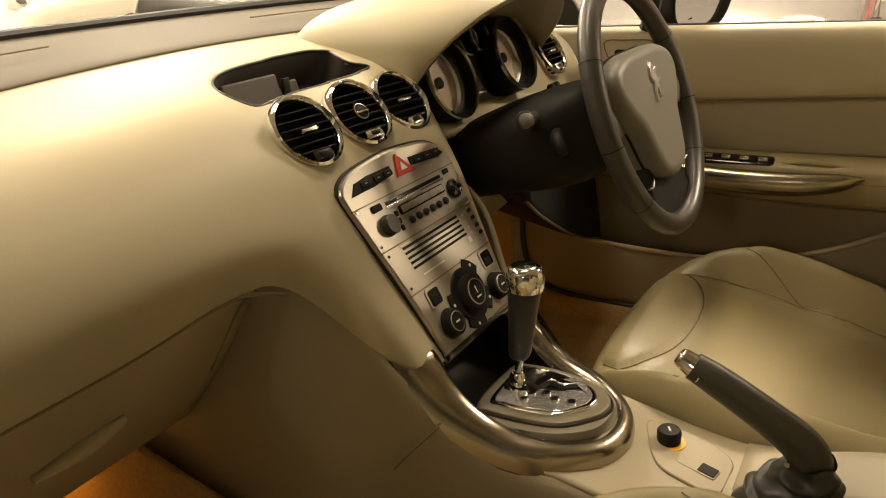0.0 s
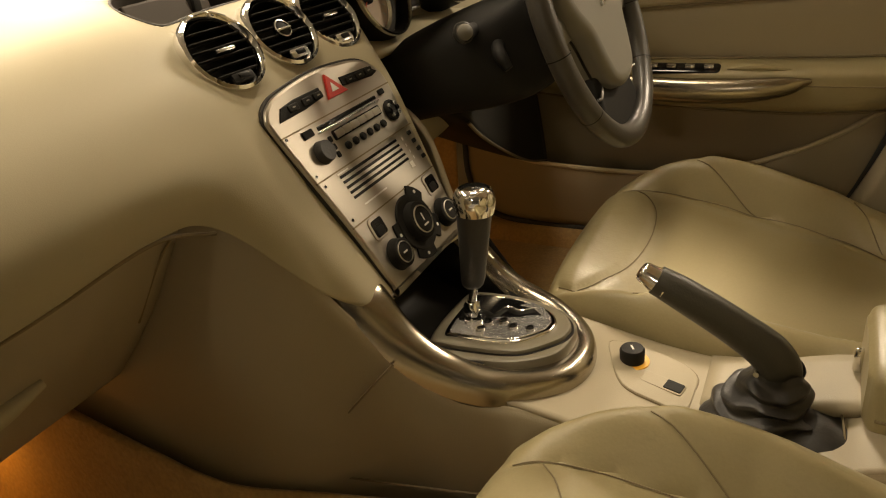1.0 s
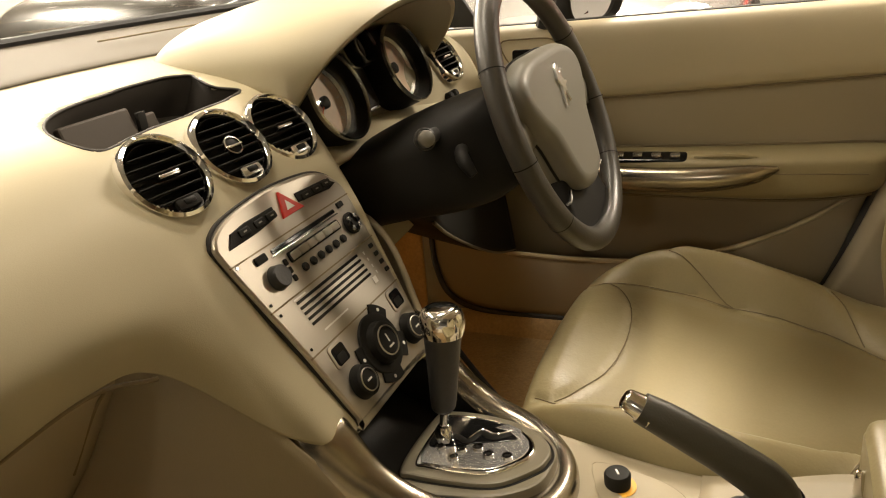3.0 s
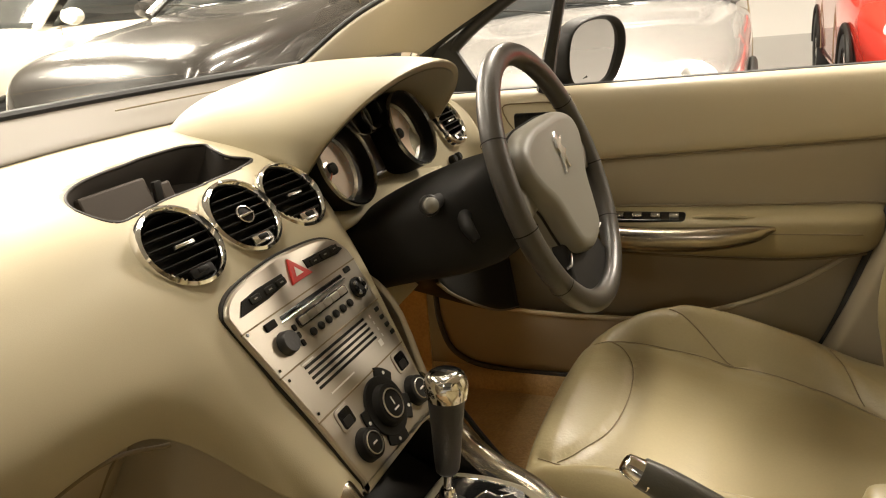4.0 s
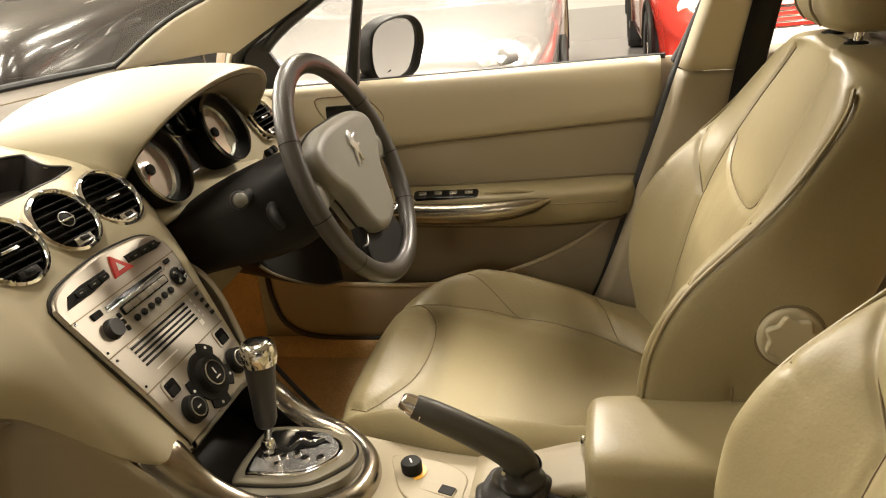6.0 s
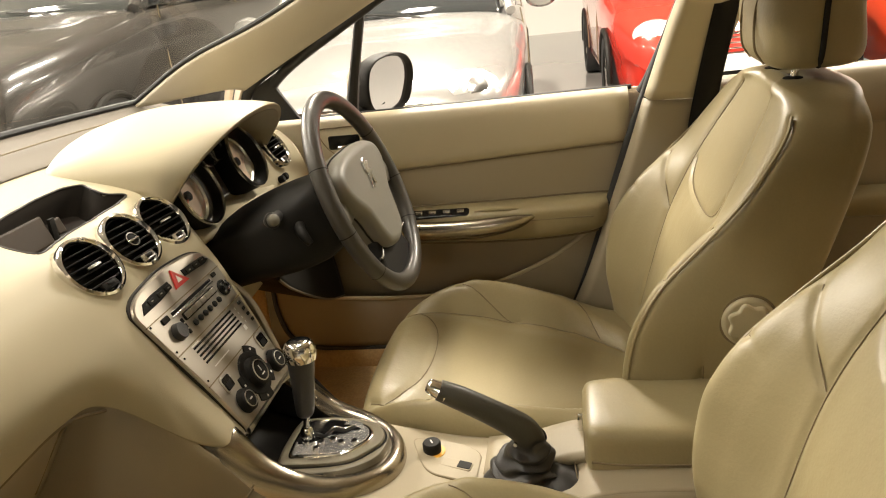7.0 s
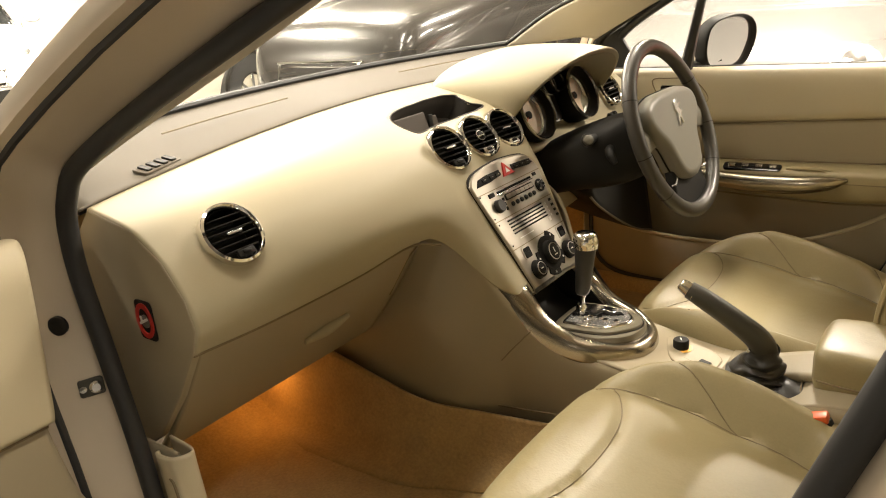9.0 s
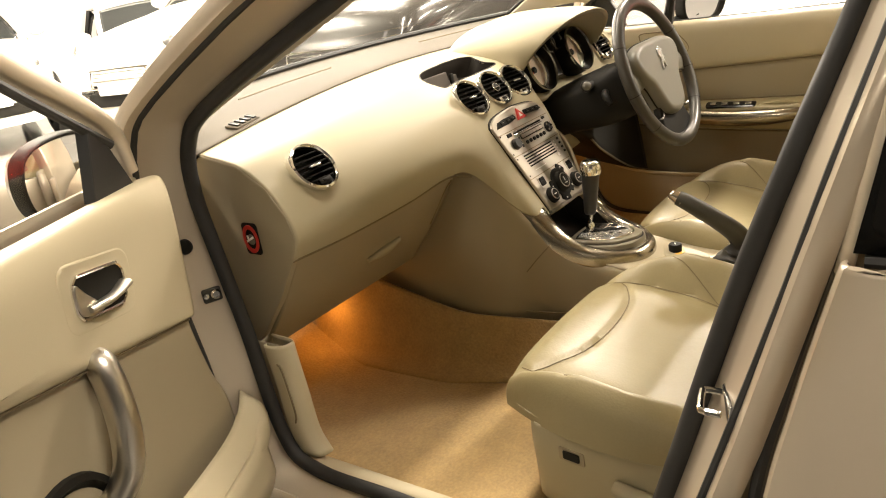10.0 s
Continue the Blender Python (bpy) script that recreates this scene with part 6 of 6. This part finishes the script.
part("sail_corner", plate([(0.048, 0.985), (0.150, 0.985), (0.118, 1.095), (0.090, 1.075)], 0.02, Matrix(((1, 0, 0, 0), (0, 0, 1, -0.018), (0, 1, 0, 0), (0, 0, 0, 1))), 0.003), M_RUBBER, pdoor, "dark sail panel")
part("quarter_bar", tube([(0.372, -0.040, 0.98), (0.358, -0.050, 1.12), (0.345, -0.070, 1.28)], 0.013, 8), M_RUBBER, pdoor, "black quarter-light bar")
pg = part("window_glass", net([[(0.06, -0.045, 0.99), (0.06, -0.050, 1.07)], [(0.30, -0.045, 0.99), (0.30, -0.065, 1.25)], [(0.70, -0.045, 0.99), (0.70, -0.075, 1.36)], [(1.03, -0.045, 0.99), (1.03, -0.065, 1.20)]], 4, 3), M_GLASS, pdoor, "clear side glass")
pg.visible_shadow = False
mirror_at(DM @ pose(-0.02, -0.185, 0.995, 0, 0, 160), -1)

# ---- closed rear door on the passenger's side ----
ldoor = thing("rear_door", "closed champagne rear door behind the open front door", "car door", "rear doors")
rows = []
for d in (0.0, 0.012, 0.10, 0.5, 1.0):
    rows.append([(-0.884 - (0.014 if d > 0.005 else 0), f - d, z) for f, z in ((-0.806, 0.34), (-0.838, 0.64), (-0.872, 0.80), (-0.906, 0.93), (-0.911, 0.945))])
part("outer_skin", net(rows, 4, 5), M_PAINT, ldoor, "champagne outer skin", thick=0.008)
part("shut_line", tube([(-0.862, -0.792, 0.34), (-0.862, -0.824, 0.64), (-0.862, -0.858, 0.80), (-0.858, -0.892, 0.93), (-0.835, -0.925, 1.08), (-0.780, -0.955, 1.24)], 0.0075, 8), M_RUBBER, ldoor, "dark shut line seal")
rows = []
for d in (0.0, 0.006, 0.013):
    rows.append([(x - (0.012 if d else 0), y - d, z) for x, y, z in ((-0.870, -0.902, 0.93), (-0.850, -0.925, 1.06), (-0.800, -0.955, 1.22), (-0.745, -0.985, 1.36))])
part("window_frame", net(rows, 3, 5), M_PAINT, ldoor, "champagne window frame", thick=0.006)
rg = part("window_glass", net([[(-0.884, -0.916 - d, 0.955), (-0.864, -0.936 - d, 1.06), (-0.802, -0.966 - d, 1.25), (-0.762, -0.990 - d, 1.34)] for d in (0.0, 0.3, 0.9)], 3, 4), M_TINT, ldoor, "dark tinted rear glass", thick=0.004)
part("belt_trim", tube([(-0.882, y, 0.948) for y in (-0.925, -1.2, -1.8)], 0.007, 8), M_RUBBER, ldoor)
striker = thing("door_striker", "bright steel door striker on the middle pillar", "striker", m=pose(-0.822, -0.790, 0.735, 0, 0, 0))
part("plate", box(0.050, 0.008, 0.034, (0, 0, 0), 0.003, 2, pose(0, 0, 0, 0, 0, 24)), M_ALLOY, striker)
part("loop", tube([(-0.022, 0.002, 0.004), (-0.022, 0.010, 0.004), (-0.021, 0.022, 0.004), (-0.016, 0.026, 0.004), (0.016, 0.034, 0.004), (0.021, 0.031, 0.004), (0.022, 0.020, 0.004), (0.022, 0.010, 0.004)], 0.004, 8), M_CHROME, striker)


# ---- parked cars of the showroom ----
def parked_car(m, mat, label, length=4.25, height=1.46, bonnet=0.90, group="parked cars", suv=0.0, drop=0.0):
    car = thing("car", label, "car", group, m=m)
    L, H = length / 4.25, height
    xs = (0.0, 0.05, 0.18, 0.55, 1.05, 1.45, 2.2, 3.1, 3.8, 4.15, 4.25)
    tops = (0.52, 0.64, bonnet - 0.17, bonnet - 0.07, bonnet + 0.01, bonnet + 0.07, bonnet + 0.10, bonnet + 0.10, bonnet + 0.10, bonnet + 0.02, 0.62)
    ws_ = (0.55, 0.66, 0.76, 0.85, 0.88, 0.89, 0.89, 0.89, 0.88, 0.80, 0.66)
    rows = []
    for x, t, w in zip(xs, tops, ws_):
        t += suv
        zb = 0.24 + 0.6 * suv
        half = [(0.0, t + 0.035), (0.45 * w, t + 0.028), (0.82 * w, t - 0.005), (0.96 * w, t - 0.07), (1.0 * w, t - 0.20), (0.985 * w, 0.46 + suv), (0.96 * w, zb + 0.06), (0.85 * w, zb), (0.0, zb)]
        rows.append([(x * L, y, z) for y, z in half + [(-y, z) for y, z in half[-2:0:-1]]])
    G = catmull(np.array(rows), 6)
    G = catmull(G.transpose(1, 0, 2), 4, True).transpose(1, 0, 2)
    part("body", sheet(G, False, True, True), mat, car)
    b = bonnet + 0.07 + suv
    Hh = H + suv
    cab = [[(x * L, w * a, z - 0.04 * a * a) for a in (-1, -0.8, -0.3, 0.3, 0.8, 1)] for x, w, z in ((1.38, 0.74, b + 0.02), (1.75, 0.70, b + 0.5 * (Hh - b)), (2.15, 0.62, Hh - 0.03))]
    part("windscreen", net(cab, 4, 3), M_CARGLASS, car, "dark reflecting windscreen", thick=0.006)
    part("roof", net([[(x * L, w * a, z - 0.05 * a * a) for a in (-1, -0.8, -0.3, 0.3, 0.8, 1)] for x, w, z in ((2.12, 0.64, Hh - 0.025), (2.5, 0.65, Hh + 0.01), (3.2, 0.64, Hh), (3.75, 0.60, Hh - 0.06))], 4, 3), mat, car, thick=0.03)
    part("rear_window", net([[(x * L, w * a, z) for a in (-1, 0, 1)] for x, w, z in ((3.75, 0.60, Hh - 0.07), (4.1, 0.70, b + 0.05))], 3, 3), M_CARGLASS, car, thick=0.006)
    for s in (-1, 1):
        part("side_glass", net([[(x * L, s * 0.82, b), (x2 * L, s * 0.66, Hh - 0.07)] for x, x2 in ((1.5, 2.22), (2.2, 2.5), (3.0, 3.0), (3.95, 3.7))], 4, 3), M_CARGLASS, car, thick=0.006)
        part("pillar", tube([(1.36 * L, s * 0.80, b), (1.75 * L, s * 0.73, b + 0.5 * (Hh - b)), (2.15 * L, s * 0.65, Hh - 0.04)], 0.035, 8), mat, car)
        part("pillar", tube([(2.75 * L, s * 0.84, b), (2.80 * L, s * 0.68, Hh - 0.05)], 0.03, 8, 3), M_BLACK, car)
        hl = part("headlight", lathe([(0.16, -0.05), (0.165, 0.0), (0.13, 0.045), (0.07, 0.062), (0.002, 0.066)], 28, Matrix.Translation((0.17 * L, s * 0.60, bonnet - 0.235 - drop + suv)) @ facing((0, 0, 0), (-0.80, s * 0.42, 0.40)) @ Matrix.Diagonal((1.0, 0.72, 1, 1))), M_LENS, car, "clear headlight")
        part("lamp_bowl", lathe([(0.060, 0.055), (0.055, 0.068), (0.030, 0.074), (0.002, 0.076)], 22, Matrix.Translation((0.17 * L, s * 0.60, bonnet - 0.235 - drop + suv)) @ facing((0, 0, 0), (-0.80, s * 0.42, 0.40))), M_ALLOY, hl)
        mr = part("mirror", lathe([(0.002, -0.06), (0.07, -0.05), (0.09, 0.0), (0.08, 0.03), (0.002, 0.035)], 18, Matrix.Translation((1.55 * L, s * 1.0, b + 0.06)) @ pose(0, 0, 0, 0, 90) @ Matrix.Diagonal((0.8, 1.2, 1, 1))), mat, car, "door mirror")
        part("fog_lamp", lathe([(0.06, -0.01), (0.06, 0.01), (0.002, 0.02)], 18, Matrix.Translation((0.055 * L, s * 0.56, 0.40 + suv)) @ facing((0, 0, 0), (-1, 0.25 * s, 0))), M_LENS, car)
        part("door_line", tube([(1.55 * L, s * 0.888, 0.34 + suv), (1.50 * L, s * 0.892, 0.70 + suv), (1.55 * L, s * 0.86, b)], 0.005, 6), M_SEAM, car)
        part("door_line", tube([(2.75 * L, s * 0.890, 0.34 + suv), (2.78 * L, s * 0.893, 0.70 + suv), (2.75 * L, s * 0.86, b)], 0.005, 6), M_SEAM, car)
        for wx in (0.82, 3.42):
            wm = Matrix.Translation((wx * L, s * 0.80, 0.315 + 0.4 * suv)) @ pose(0, 0, 0, -90 * s)
            wh = part("wheel", lathe([(0.21, -0.09), (0.30, -0.095), (0.315 + 0.4 * suv, -0.07), (0.315 + 0.4 * suv, 0.07), (0.30, 0.095), (0.215, 0.09)], 36, wm), M_TYRE, car, "black tyre and alloy wheel")
            part("rim", lathe([(0.215, 0.075), (0.212, 0.088), (0.195, 0.080), (0.185, 0.03), (0.05, 0.045), (0.045, 0.07), (0.002, 0.072)], 32, wm), M_BLACK, wh)
            for q in range(7):
                part("spoke", box(0.034, 0.165, 0.016, (0, 0.122, 0.072), 0.005, 1, wm @ pose(0, 0, 0, 0, 0, 360 * q / 7)), M_ALLOY, wh)
            part("hub", lathe([(0.05, 0.06), (0.048, 0.082), (0.03, 0.086), (0.002, 0.086)], 20, wm), M_ALLOY, wh)
            part("wheel_arch", tube([(wx * L + 0.36 * math.cos(a), s * 0.885, 0.315 + 0.6 * suv + 0.36 * math.sin(a)) for a in np.linspace(0, math.pi, 9)], 0.022, 8), M_BLACK, car)
    gm = Matrix.Translation((0.03 * L, 0, 0.56 + 0.9 * suv)) @ facing((0, 0, 0), (-0.96, 0, 0.26))
    gr = part("grille", plate(round_rect(0.72, 0.15, 0.03), 0.06, gm @ Matrix.Translation((0, 0, 0.02)), 0.01), M_BLACK, car, "dark grille with bright slats")
    for k in range(4):
        part("slat", box(0.68, 0.012, 0.012, (0, -0.052 + 0.035 * k, 0.026), 0.003, 1, gm), M_CHROME, gr)
    part("frame", tube([tuple(gm @ Vector((x, y, 0.022))) for x, y in round_rect(0.74, 0.165, 0.035, 3)], 0.009, 8, 3, True), M_CHROME, gr)
    part("lower_intake", plate(round_rect(0.90, 0.13, 0.04), 0.05, Matrix.Translation((0.0, 0, 0.36 + suv)) @ facing((0, 0, 0), (-1, 0, 0)) @ Matrix.Translation((0, 0, 0.012)), 0.008), M_BLACK, car)
    part("plate", plate(round_rect(0.52, 0.11, 0.01), 0.008, Matrix.Translation((-0.03, 0, 0.46 + suv)) @ facing((0, 0, 0), (-1, 0, 0)), 0.002), M_WHITE, car)
    for y in (-0.25, 0.25):
        part("wiper", tube([(1.30 * L, y, b + 0.015), (1.36 * L, y + 0.2, b + 0.045), (1.42 * L, y + 0.42, b + 0.065)], 0.007, 6), M_BLACK, car)
    return car


parked_car(pose(2.75, 0.42, 0, 0, 0, 3), paint("silver_paint", (0.40, 0.39, 0.37), 0.6), "silver hatchback with clear round headlights parked alongside")
parked_car(pose(2.42, 2.95, 0, 0, 0, 1), paint("graphite_paint", (0.030, 0.027, 0.024), 0.0), "dark graphite off-road car with chrome grille", 4.9, 1.62, 1.02, suv=0.16, drop=0.19)
parked_car(pose(2.45, 5.6, 0, 0, 0, 8), paint("cream_paint", (0.70, 0.66, 0.56), 0.1), "cream off-road car parked beyond the dark one", 4.6, 1.62, 1.02, suv=0.18)
parked_car(pose(4.55, -1.85, 0, 0, 0, 2), paint("red_paint", (0.55, 0.035, 0.02), 0.1), "bright red hatchback with alloy wheels")
parked_car(pose(3.3, -3.75, 0, 0, 0, 0), paint("orange_red_paint", (0.72, 0.09, 0.03), 0.1), "orange-red hatchback parked in the row")
white = paint("white_paint", (0.78, 0.77, 0.74), 0.0)
parked_car(pose(2.3, 8.0, 0, 0, 0, 72), white, "white sport utility car with slatted grille", 4.5, 1.62, 1.02, suv=0.12)
parked_car(pose(4.5, 7.2, 0, 0, 0, 66), white, "white saloon parked beside a larger white car", 4.4, 1.45, 0.92)
parked_car(pose(0.2, 8.6, 0, 0, 0, 80), white, "white hatchback at the far side of the showroom", 4.2, 1.47, 0.92)
